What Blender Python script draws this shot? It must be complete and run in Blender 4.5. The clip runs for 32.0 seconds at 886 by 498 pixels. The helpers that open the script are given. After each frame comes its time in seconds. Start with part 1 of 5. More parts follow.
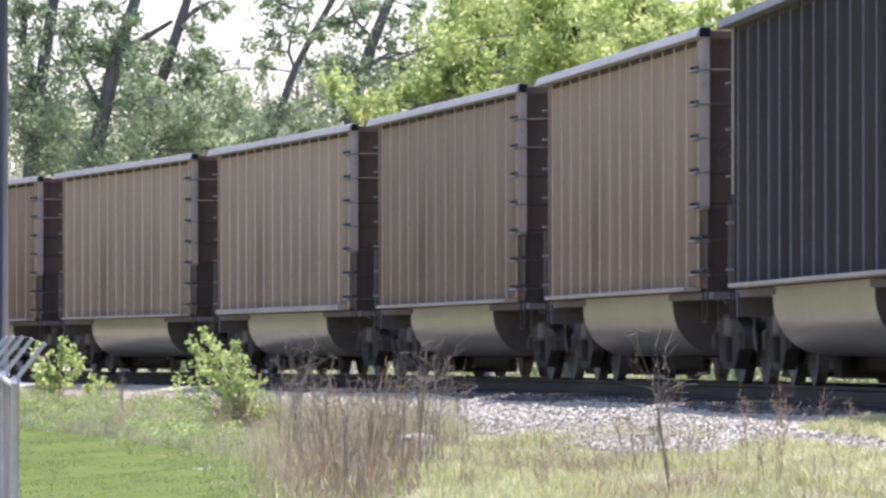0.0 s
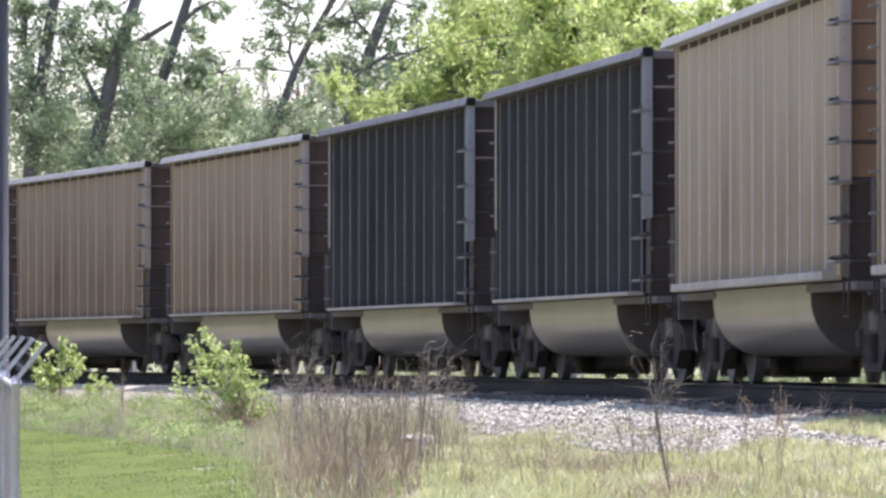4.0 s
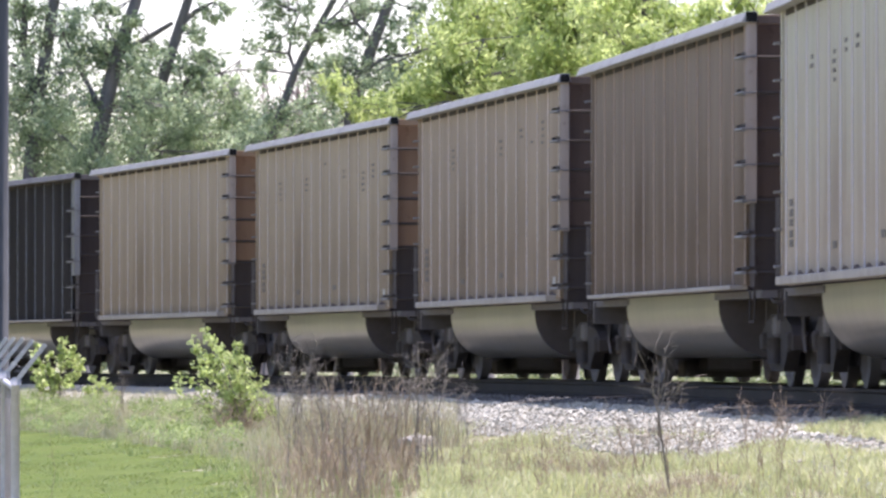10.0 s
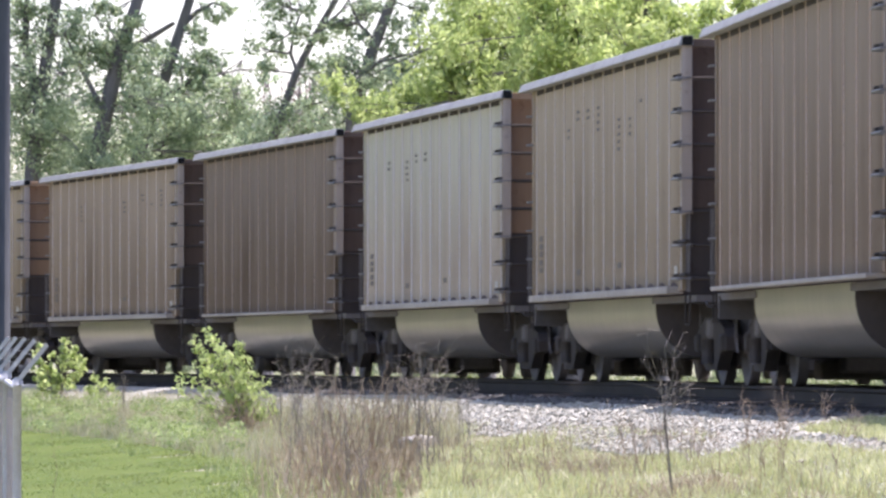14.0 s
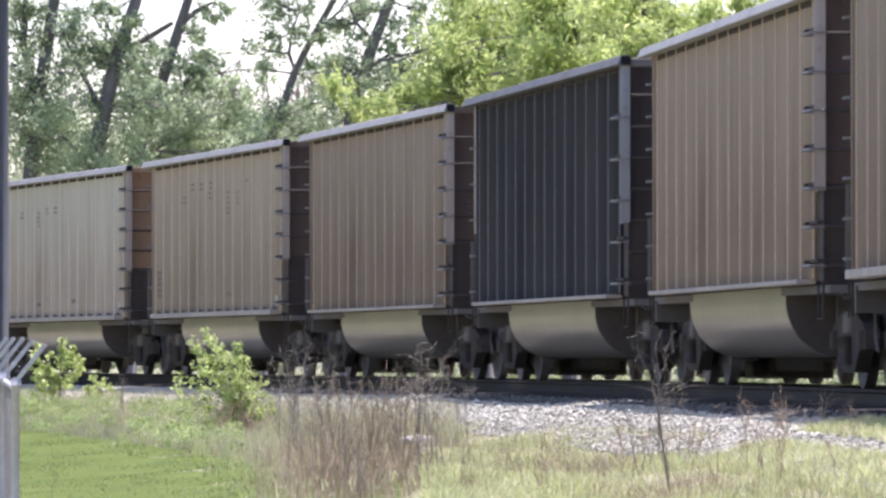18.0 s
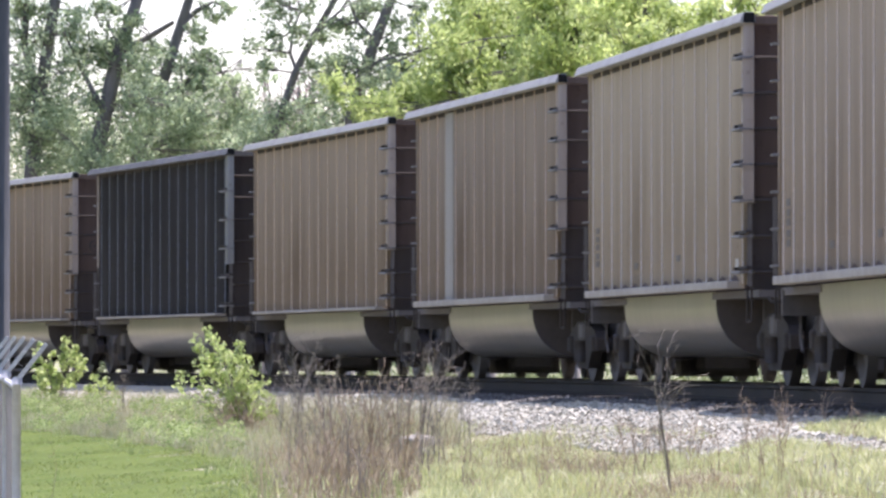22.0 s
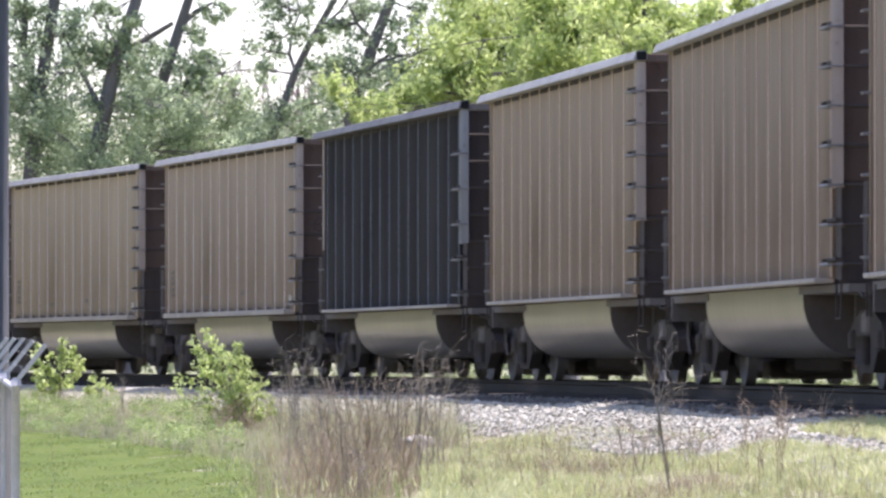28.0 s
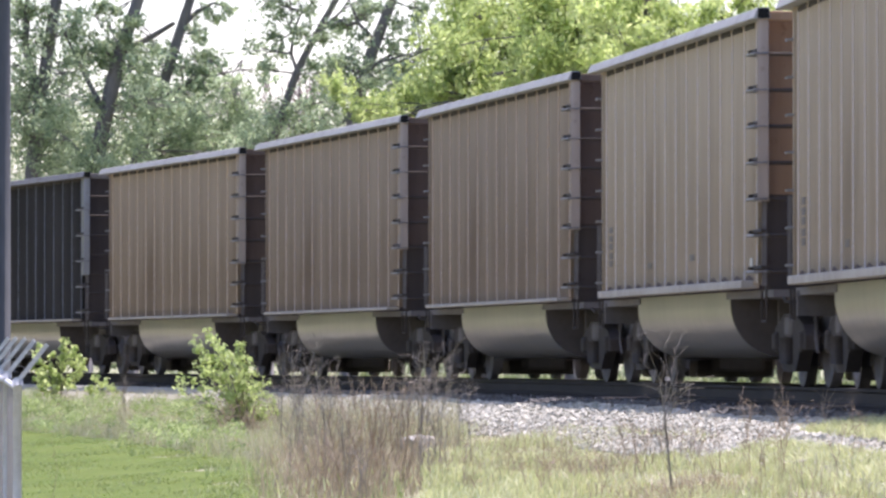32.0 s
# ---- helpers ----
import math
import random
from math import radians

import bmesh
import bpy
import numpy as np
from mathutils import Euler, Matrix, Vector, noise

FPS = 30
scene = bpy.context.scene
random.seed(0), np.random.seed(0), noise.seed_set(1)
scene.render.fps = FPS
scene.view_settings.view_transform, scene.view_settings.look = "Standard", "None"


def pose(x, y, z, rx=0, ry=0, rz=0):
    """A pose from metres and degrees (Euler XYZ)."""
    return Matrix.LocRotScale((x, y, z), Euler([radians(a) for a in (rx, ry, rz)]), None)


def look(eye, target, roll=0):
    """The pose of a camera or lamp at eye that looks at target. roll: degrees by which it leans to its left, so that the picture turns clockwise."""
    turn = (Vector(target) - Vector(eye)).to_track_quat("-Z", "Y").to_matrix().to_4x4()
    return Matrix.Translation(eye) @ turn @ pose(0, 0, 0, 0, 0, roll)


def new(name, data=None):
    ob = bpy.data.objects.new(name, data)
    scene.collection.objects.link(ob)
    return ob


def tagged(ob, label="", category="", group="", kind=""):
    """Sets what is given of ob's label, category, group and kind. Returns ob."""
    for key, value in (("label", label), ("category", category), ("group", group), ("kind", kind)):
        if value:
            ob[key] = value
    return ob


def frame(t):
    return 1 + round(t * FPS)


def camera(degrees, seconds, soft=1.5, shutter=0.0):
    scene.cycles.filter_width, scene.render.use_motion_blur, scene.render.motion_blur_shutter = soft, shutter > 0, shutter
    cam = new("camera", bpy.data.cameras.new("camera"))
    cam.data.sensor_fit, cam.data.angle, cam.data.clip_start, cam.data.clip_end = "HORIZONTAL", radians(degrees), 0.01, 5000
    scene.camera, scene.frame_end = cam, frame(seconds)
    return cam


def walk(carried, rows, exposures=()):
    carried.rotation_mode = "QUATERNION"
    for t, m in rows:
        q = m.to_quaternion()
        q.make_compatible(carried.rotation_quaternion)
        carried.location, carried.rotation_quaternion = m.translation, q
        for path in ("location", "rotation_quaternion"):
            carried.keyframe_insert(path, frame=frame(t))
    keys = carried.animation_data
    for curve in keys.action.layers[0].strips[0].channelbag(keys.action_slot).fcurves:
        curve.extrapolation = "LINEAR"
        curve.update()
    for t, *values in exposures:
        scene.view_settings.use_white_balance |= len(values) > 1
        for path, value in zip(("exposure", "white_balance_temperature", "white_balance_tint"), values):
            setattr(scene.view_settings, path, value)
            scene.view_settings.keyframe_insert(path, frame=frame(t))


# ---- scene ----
SECONDS = 32.0
EYE = 1.59                      # height of the lens over the low ground
RAIL = 1.30                     # height of the rail heads

# ---- camera: a long lens on a tripod that quivers a little ----
cam = camera(6.88, SECONDS, soft=2.6, shutter=0.4)
SWAY = [
    (0.0, 0.0, -11.0), (0.5, -6.6, -4.4), (1.0, 0.0, -8.8), (1.5, 0.0, -11.0), (2.0, 8.8, -13.2),
    (2.5, 2.2, -4.4), (3.0, 13.2, 0.0), (3.5, 2.2, -4.4), (5.5, 6.6, -13.2), (6.0, 2.2, -8.8),
    (6.5, 6.6, -4.4), (7.0, -2.2, 2.2), (7.5, -2.2, 13.2), (8.0, 0.0, 13.2), (8.5, 0.0, 4.4),
    (9.0, 0.0, 0.0), (9.5, 2.2, 2.2), (10.0, 2.2, 2.2), (10.5, 4.4, 13.2), (11.0, 13.2, 17.6),
    (11.5, 13.2, 17.6), (12.0, 13.2, 15.4), (12.5, 13.2, 13.2), (13.0, 15.4, 2.2), (13.5, 19.8, 0.0),
    (14.0, 15.4, 2.2), (14.5, 13.2, -8.8), (16.5, 8.8, 4.4), (17.0, 4.4, -4.4), (17.5, 2.2, -4.4),
    (18.0, 2.2, 2.2), (18.5, 0.0, 2.2), (19.0, 2.2, 0.0), (19.5, 0.0, 0.0), (20.0, 4.4, 0.0),
    (20.5, 0.0, 8.8), (21.0, 0.0, 8.8), (21.5, 11.0, 4.4), (22.0, 11.0, -4.4), (22.5, 0.0, -22.0),
    (23.0, 4.4, -22.0), (23.5, 17.6, -22.0), (24.0, 11.0, 0.0), (24.5, 6.6, 4.4), (25.0, 11.0, 8.8),
    (25.5, 8.8, 17.6), (27.5, 6.6, 4.4), (28.0, 4.4, 4.4), (28.5, 17.6, 0.0), (29.0, 4.4, 4.4),
    (29.5, -8.8, 13.2), (30.0, -15.4, 8.8), (30.5, -19.8, 2.2), (31.0, -8.8, 2.2), (31.5, 6.6, 2.2),
    (32.0, 17.6, 2.2),
]
# seconds, thousandths of a degree to the left, thousandths of a degree upwards
walk(cam, [(t, pose(0, 0, EYE, 90.850 + up / 1000, 0, left / 1000)) for t, left, up in SWAY],
     [(0, 1.13, 6080, 27), (SECONDS, 1.13, 6080, 27)])

# ---- world, sun, exposure ----
SUN_UP, SUN_AZ = 70.0, 32.0    # degrees; the azimuth clockwise from the way the camera looks
sky_world = bpy.data.worlds.new("sky")
scene.world = sky_world
sky_world.use_nodes = True
wn = sky_world.node_tree
wn.nodes.clear()
sky = wn.nodes.new("ShaderNodeTexSky")
sky.sky_type, sky.sun_disc = "NISHITA", False
sky.sun_elevation, sky.sun_rotation = radians(SUN_UP), radians(SUN_AZ)
sky.air_density, sky.dust_density, sky.ozone_density = 1.0, 1.4, 1.0
bg = wn.nodes.new("ShaderNodeBackground")
bg.inputs["Strength"].default_value = 0.15
out = wn.nodes.new("ShaderNodeOutputWorld")
wn.links.new(sky.outputs["Color"], bg.inputs["Color"])
wn.links.new(bg.outputs["Background"], out.inputs["Surface"])

sun_data = bpy.data.lights.new("sun", "SUN")
sun_data.energy, sun_data.angle, sun_data.color = 4.4, radians(0.6), (1.0, 0.95, 0.87)
sun = new("sun", sun_data)
az, el = radians(SUN_AZ), radians(SUN_UP)
sun.matrix_world = look((60 * math.sin(az) * math.cos(el), 60 * math.cos(az) * math.cos(el), 60 * math.sin(el)), (0, 0, 0))


# ---- materials ----
def nodes_of(name):
    m = bpy.data.materials.new(name)
    m.use_nodes = True
    nt = m.node_tree
    return m, nt, nt.nodes["Principled BSDF"]


def noise_node(nt, scale, detail=4.0, stretch=(1, 1, 1), rough=0.6):
    co = nt.nodes.new("ShaderNodeTexCoord")
    mp = nt.nodes.new("ShaderNodeMapping")
    mp.inputs["Scale"].default_value = stretch
    no = nt.nodes.new("ShaderNodeTexNoise")
    no.inputs["Scale"].default_value = scale
    no.inputs["Detail"].default_value = detail
    no.inputs["Roughness"].default_value = rough
    nt.links.new(co.outputs["Object"], mp.inputs["Vector"])
    nt.links.new(mp.outputs["Vector"], no.inputs["Vector"])
    return no


def ramp_node(nt, source, stops):
    r = nt.nodes.new("ShaderNodeValToRGB")
    while len(r.color_ramp.elements) < len(stops):
        r.color_ramp.elements.new(0.5)
    for e, (p, c) in zip(r.color_ramp.elements, stops):
        e.position, e.color = p, (*c, 1)
    nt.links.new(source, r.inputs["Fac"])
    return r


def mix_node(nt, fac, a, b, blend="MIX"):
    mx = nt.nodes.new("ShaderNodeMix")
    mx.data_type, mx.blend_type = "RGBA", blend
    for socket, value in ((mx.inputs[0], fac), (mx.inputs[6], a), (mx.inputs[7], b)):
        if isinstance(value, (int, float)):
            socket.default_value = value
        elif isinstance(value, tuple):
            socket.default_value = (*value, 1)
        else:
            nt.links.new(value, socket)
    return mx.outputs[2]


def bump_to(nt, shader, height, strength, distance=0.02):
    b = nt.nodes.new("ShaderNodeBump")
    b.inputs["Strength"].default_value, b.inputs["Distance"].default_value = strength, distance
    nt.links.new(height, b.inputs["Height"])
    nt.links.new(b.outputs["Normal"], shader.inputs["Normal"])


def surface(name, dark, light, rough=0.7, metal=0.0, big=0.8, fine=12.0, stretch=(1, 1, 1), bump=0.2, spread=0.0, gloss=0.2):
    """Two colours mottled at two scales; spread: how far single pieces differ."""
    m, nt, bs = nodes_of(name)
    n1, n2 = noise_node(nt, big, 4, stretch), noise_node(nt, fine, 5, stretch)
    r1 = ramp_node(nt, n1.outputs["Fac"], [(0.3, dark), (0.7, light)])
    col = mix_node(nt, 0.45, r1.outputs["Color"], ramp_node(nt, n2.outputs["Fac"], [(0.3, dark), (0.7, light)]).outputs["Color"])
    if spread:
        info = nt.nodes.new("ShaderNodeObjectInfo")
        k = 1 - spread
        col = mix_node(nt, 1.0, col, ramp_node(nt, info.outputs["Random"], [(0, (k, k, k)), (1, (1, 1, 1))]).outputs["Color"], "MULTIPLY")
    nt.links.new(col, bs.inputs["Base Color"])
    bs.inputs["Roughness"].default_value, bs.inputs["Metallic"].default_value = rough, metal
    bs.inputs["Specular IOR Level"].default_value = gloss
    bump_to(nt, bs, n2.outputs["Fac"], bump)
    return m


def car_paint(name, clean, dusty, rust, rough=0.85, dust=0.5, gloss=0.08, metal=0.0, pale_top=0.0):
    """Weathered paint: long streaks down the sheets, dust, specks of rust, and paler ragged streaks towards the top
    edge.
    """
    m, nt, bs = nodes_of(name)
    streak = noise_node(nt, 1.0, 6, (2.6, 2.6, 0.16), 0.7)
    run = noise_node(nt, 1.0, 4, (9, 9, 0.3), 0.7)
    patch = noise_node(nt, 0.45, 4)
    speck = noise_node(nt, 5.0, 6, (1.0, 1.0, 0.9), 0.7)
    a = mix_node(nt, ramp_node(nt, streak.outputs["Fac"], [(0.48 - 0.2 * dust, (0, 0, 0)), (0.68, (1, 1, 1))]).outputs["Color"], clean, dusty)
    a = mix_node(nt, ramp_node(nt, run.outputs["Fac"], [(0.45, (0, 0, 0)), (0.75, (0.6, 0.6, 0.6))]).outputs["Color"], a, clean)
    a = mix_node(nt, ramp_node(nt, patch.outputs["Fac"], [(0.42, (0, 0, 0)), (0.7, (0.75, 0.75, 0.75))]).outputs["Color"], a, dusty)
    a = mix_node(nt, ramp_node(nt, speck.outputs["Fac"], [(0.6, (0, 0, 0)), (0.74, (0.7, 0.7, 0.7))]).outputs["Color"], a, rust)
    if pale_top:
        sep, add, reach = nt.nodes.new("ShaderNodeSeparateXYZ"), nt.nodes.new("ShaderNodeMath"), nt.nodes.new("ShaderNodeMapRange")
        place, uneven = nt.nodes.new("ShaderNodeTexCoord"), noise_node(nt, 1.0, 5, (3.4, 3.4, 0.22), 0.65)
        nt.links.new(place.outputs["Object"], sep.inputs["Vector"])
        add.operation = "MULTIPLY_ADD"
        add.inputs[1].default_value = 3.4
        nt.links.new(uneven.outputs["Fac"], add.inputs[0])
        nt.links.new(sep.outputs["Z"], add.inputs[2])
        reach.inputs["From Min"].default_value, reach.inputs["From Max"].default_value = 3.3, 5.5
        reach.inputs["To Max"].default_value = pale_top
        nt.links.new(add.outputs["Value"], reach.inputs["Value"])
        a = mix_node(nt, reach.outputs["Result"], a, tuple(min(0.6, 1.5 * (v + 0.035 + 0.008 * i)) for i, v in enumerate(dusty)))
    nt.links.new(a, bs.inputs["Base Color"])
    bs.inputs["Roughness"].default_value, bs.inputs["Specular IOR Level"].default_value = rough, gloss
    bs.inputs["Metallic"].default_value = metal
    bump_to(nt, bs, speck.outputs["Fac"], 0.15, 0.01)
    return m


def leafy(name, stops, passing=0.35, rough=0.55, clump=3.0):
    """Leaves: colour by leaf and by tuft, some light passing through."""
    m, nt, bs = nodes_of(name)
    geo = nt.nodes.new("ShaderNodeNewGeometry")
    big, tuft = noise_node(nt, 0.9, 3), noise_node(nt, clump, 2)
    wide = nt.nodes.new("ShaderNodeMapRange")
    wide.inputs["From Min"].default_value, wide.inputs["From Max"].default_value = 0.32, 0.68
    nt.links.new(tuft.outputs["Fac"], wide.inputs["Value"])
    age = nt.nodes.new("ShaderNodeMix")
    age.inputs[0].default_value = 0.6
    nt.links.new(geo.outputs["Random Per Island"], age.inputs[2])
    nt.links.new(wide.outputs["Result"], age.inputs[3])
    c1 = ramp_node(nt, age.outputs[0], stops).outputs["Color"]
    c2 = ramp_node(nt, big.outputs["Fac"], [(0.3, (0.7, 0.72, 0.7)), (0.7, (1.0, 1.0, 1.0))]).outputs["Color"]
    col = mix_node(nt, 1.0, c1, c2, "MULTIPLY")
    nt.links.new(col, bs.inputs["Base Color"])
    bs.inputs["Roughness"].default_value = rough
    tr = nt.nodes.new("ShaderNodeBsdfTranslucent")
    nt.links.new(col, tr.inputs["Color"])
    ms = nt.nodes.new("ShaderNodeMixShader")
    ms.inputs["Fac"].default_value = passing
    nt.links.new(bs.outputs["BSDF"], ms.inputs[1])
    nt.links.new(tr.outputs["BSDF"], ms.inputs[2])
    nt.links.new(ms.outputs["Shader"], nt.nodes["Material Output"].inputs["Surface"])
    return m


PAINT = {
    "tan": car_paint("paint_tan", (0.17, 0.122, 0.0793), (0.282, 0.21, 0.143), (0.111, 0.0643, 0.0344), pale_top=0.55),
    "light_tan": car_paint("paint_light_tan", (0.201, 0.148, 0.0939), (0.312, 0.24, 0.16), (0.124, 0.0751, 0.0399), pale_top=0.55),
    "brown": car_paint("paint_brown", (0.13, 0.088, 0.0547), (0.224, 0.164, 0.108), (0.0953, 0.0505, 0.0247), pale_top=0.55),
    "dark_brown": car_paint("paint_dark_brown", (0.101, 0.0681, 0.0418), (0.18, 0.129, 0.0859), (0.0694, 0.0383, 0.021), pale_top=0.55),
    "ochre": car_paint("paint_ochre", (0.147, 0.101, 0.0614), (0.241, 0.174, 0.112), (0.112, 0.0606, 0.0267), pale_top=0.55),
    "grey": car_paint("paint_grey", (0.295, 0.233, 0.171), (0.438, 0.357, 0.264), (0.21, 0.145, 0.0906), pale_top=0.55),
    "black": car_paint("paint_black", (0.0212, 0.0191, 0.0188), (0.0449, 0.0402, 0.0385), (0.0295, 0.0257, 0.0211), 0.8, 0.3, 0.03),
    "soot_black": car_paint("paint_soot_black", (0.0212, 0.0187, 0.018), (0.0449, 0.0392, 0.0366), (0.0295, 0.0252, 0.02), 0.8, 0.3, 0.03),
}
RIB = {
    "tan": car_paint("rib_tan", (0.218, 0.156, 0.102), (0.324, 0.242, 0.159), (0.129, 0.0791, 0.0453), pale_top=0.55),
    "light_tan": car_paint("rib_light_tan", (0.244, 0.181, 0.113), (0.354, 0.272, 0.177), (0.141, 0.0883, 0.0493), pale_top=0.55),
    "brown": car_paint("rib_brown", (0.167, 0.116, 0.0714), (0.265, 0.192, 0.123), (0.111, 0.0612, 0.0314), pale_top=0.55),
    "dark_brown": car_paint("rib_dark_brown", (0.129, 0.089, 0.0554), (0.208, 0.149, 0.101), (0.0831, 0.0483, 0.0264), pale_top=0.55),
    "ochre": car_paint("rib_ochre", (0.189, 0.131, 0.0785), (0.281, 0.203, 0.128), (0.129, 0.0701, 0.0333), pale_top=0.55),
    "grey": car_paint("rib_grey", (0.357, 0.284, 0.209), (0.504, 0.41, 0.303), (0.234, 0.165, 0.105), pale_top=0.55),
    "black": car_paint("rib_black", (0.0251, 0.0223, 0.0216), (0.0567, 0.0506, 0.0484), (0.0339, 0.0294, 0.0242), 0.8, 0.3, 0.03),
    "soot_black": car_paint("rib_soot_black", (0.025, 0.0218, 0.0205), (0.0568, 0.0498, 0.0458), (0.0337, 0.0286, 0.0231), 0.8, 0.3, 0.03),
}
RIB_EDGE = {RIB[k]: car_paint("rib_edge_" + k, *v, 0.7) for k, v in {
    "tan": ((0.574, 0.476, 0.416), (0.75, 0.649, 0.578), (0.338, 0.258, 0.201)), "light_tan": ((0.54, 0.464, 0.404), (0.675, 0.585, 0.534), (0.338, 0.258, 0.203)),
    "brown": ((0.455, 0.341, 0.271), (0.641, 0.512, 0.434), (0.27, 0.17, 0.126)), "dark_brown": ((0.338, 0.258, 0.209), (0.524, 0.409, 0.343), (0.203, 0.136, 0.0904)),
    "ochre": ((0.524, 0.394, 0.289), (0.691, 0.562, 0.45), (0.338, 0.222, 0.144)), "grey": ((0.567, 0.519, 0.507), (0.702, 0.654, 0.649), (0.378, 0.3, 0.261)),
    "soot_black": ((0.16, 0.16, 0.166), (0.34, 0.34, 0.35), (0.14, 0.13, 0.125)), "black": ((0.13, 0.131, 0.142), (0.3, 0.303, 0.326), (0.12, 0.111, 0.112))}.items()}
CHORD = car_paint("bare_top_metal", (0.27, 0.262, 0.25), (0.36, 0.35, 0.33), (0.2, 0.18, 0.155), 0.6)
CHORD_SOOTY = car_paint("sooty_top_metal", (0.1, 0.098, 0.1), (0.17, 0.166, 0.168), (0.12, 0.085, 0.065), 0.6)
SILL = car_paint("sill_metal", (0.3, 0.26, 0.221), (0.42, 0.372, 0.317), (0.2, 0.147, 0.106), 0.7)
PLATE = car_paint("corner_plate_metal", (0.275, 0.22, 0.178), (0.418, 0.345, 0.281), (0.176, 0.124, 0.0892), 0.7)
PLATE_DIM = car_paint("corner_plate_grey", (0.2, 0.196, 0.193), (0.3, 0.294, 0.276), (0.14, 0.108, 0.0828), 0.5)
END_RUST = car_paint("end_rust", (0.085, 0.06, 0.048), (0.13, 0.094, 0.075), (0.045, 0.027, 0.02), 0.85)
END_ORANGE = car_paint("end_orange", (0.229, 0.14, 0.082), (0.299, 0.196, 0.123), (0.088, 0.0425, 0.0205), 0.85)
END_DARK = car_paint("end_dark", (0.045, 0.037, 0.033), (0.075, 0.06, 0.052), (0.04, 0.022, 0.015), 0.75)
TUB = car_paint("tub_aluminium", (0.225, 0.193, 0.148), (0.3, 0.26, 0.202), (0.165, 0.13, 0.095), 0.3, 0.4, 0.2, 0.5)
# the tub's metal coloured dark, for the shade on its ends
TUB_END = surface("tub_end_shaded", (0.085, 0.068, 0.058), (0.13, 0.105, 0.09), 0.85)
HOLLOW_SHADE = surface("hollow_shade", (0.008, 0.008, 0.008), (0.014, 0.013, 0.012), 0.9)
STEEL = surface("sooty_steel", (0.1, 0.087, 0.078), (0.16, 0.14, 0.127), 0.8, 0.0, 1.5, 14)
FRAME_STEEL = surface("greasy_cast_steel", (0.04, 0.032, 0.026), (0.07, 0.056, 0.046), 0.85, 0.0, 1.5, 14)
IRON = surface("rib_edge_iron", (0.03, 0.027, 0.025), (0.085, 0.076, 0.07), 0.7, 0.1, 2, 16)
TREAD = surface("wheel_steel", (0.11, 0.095, 0.084), (0.16, 0.14, 0.124), 0.75, 0.0)
RUNG = surface("rib_edge_rung_metal", (0.1, 0.092, 0.086), (0.26, 0.245, 0.23), 0.6, 0.1, 3, 20)
MARK = surface("stencil_grey", (0.1, 0.083, 0.068), (0.15, 0.127, 0.105), 0.7)
MARK_LIGHT = surface("stencil_white", (0.36, 0.33, 0.28), (0.48, 0.44, 0.38), 0.6)
STRIPE = car_paint("patch_panel_paint", (0.28, 0.25, 0.215), (0.37, 0.335, 0.29), (0.2, 0.165, 0.13))
RAILSTEEL = surface("rail_steel", (0.036, 0.028, 0.022), (0.06, 0.047, 0.037), 0.8, 0.0, 1, 9)
TIEWOOD = surface("tie_wood", (0.04, 0.034, 0.03), (0.085, 0.072, 0.062), 0.9, 0, 2, 18, (0.4, 3, 1), 0.5, 0.35)
GALV = surface("galvanised_steel", (0.33, 0.33, 0.34), (0.55, 0.55, 0.56), 0.75, 0.0, 6, 45)
MESHWIRE = surface("weathered_wire", (0.26, 0.235, 0.22), (0.42, 0.39, 0.37), 0.7, 0.2, 3, 25)
POLEGREY = surface("pole_grey", (0.06, 0.062, 0.063), (0.1, 0.103, 0.105), 0.8, 0, 1.5, 20, (1, 1, 0.2))
BARK = surface("bark_grey", (0.11, 0.1, 0.09), (0.22, 0.205, 0.19), 0.95, 0, 2, 14, (1, 1, 0.25), 0.8)
BARK_DRY = surface("dry_stem", (0.14, 0.12, 0.097), (0.35, 0.31, 0.262), 0.9, 0, 3, 20)
WEED_STEM = surface("dead_weed_stem", (0.2, 0.15, 0.105), (0.44, 0.35, 0.255), 0.9, 0, 3, 20)
BARK_PINK = surface("bare_twig", (0.27, 0.2, 0.175), (0.44, 0.345, 0.305), 0.9, 0, 3, 20)
LEAF_DARK = leafy("leaf_dark", [(0, (0.11, 0.155, 0.08)), (0.5, (0.38, 0.47, 0.27)), (1, (0.76, 0.83, 0.54))], 0.64)
LEAF_WILLOW = leafy("leaf_willow", [(0, (0.17, 0.25, 0.06)), (0.45, (0.5, 0.6, 0.2)), (1, (0.85, 0.9, 0.42))], 0.58, 0.55, 2.2)
LEAF_SAPLING = leafy("leaf_sapling", [(0, (0.25, 0.34, 0.1)), (0.5, (0.52, 0.62, 0.23)), (1, (0.76, 0.82, 0.42))], 0.6, 0.5, 6.0)
LEAF_WEED = leafy("leaf_weed", [(0, (0.14, 0.2, 0.06)), (0.5, (0.33, 0.42, 0.15)), (1, (0.6, 0.67, 0.33))], 0.5, 0.55, 1.5)
LEAF_BRUSH = leafy("leaf_brush", [(0, (0.14, 0.18, 0.09)), (0.5, (0.28, 0.33, 0.18)), (1, (0.45, 0.47, 0.3))], 0.5)
GRASS_GREEN = leafy("grass_green", [(0, (0.09, 0.13, 0.03)), (0.5, (0.155, 0.2, 0.05)), (1, (0.27, 0.305, 0.095))], 0.5, 0.55, 1.2)
GRASS_LUSH = leafy("grass_lush", [(0, (0.13, 0.2, 0.05)), (0.5, (0.19, 0.265, 0.075)), (1, (0.3, 0.36, 0.13))], 0.55)
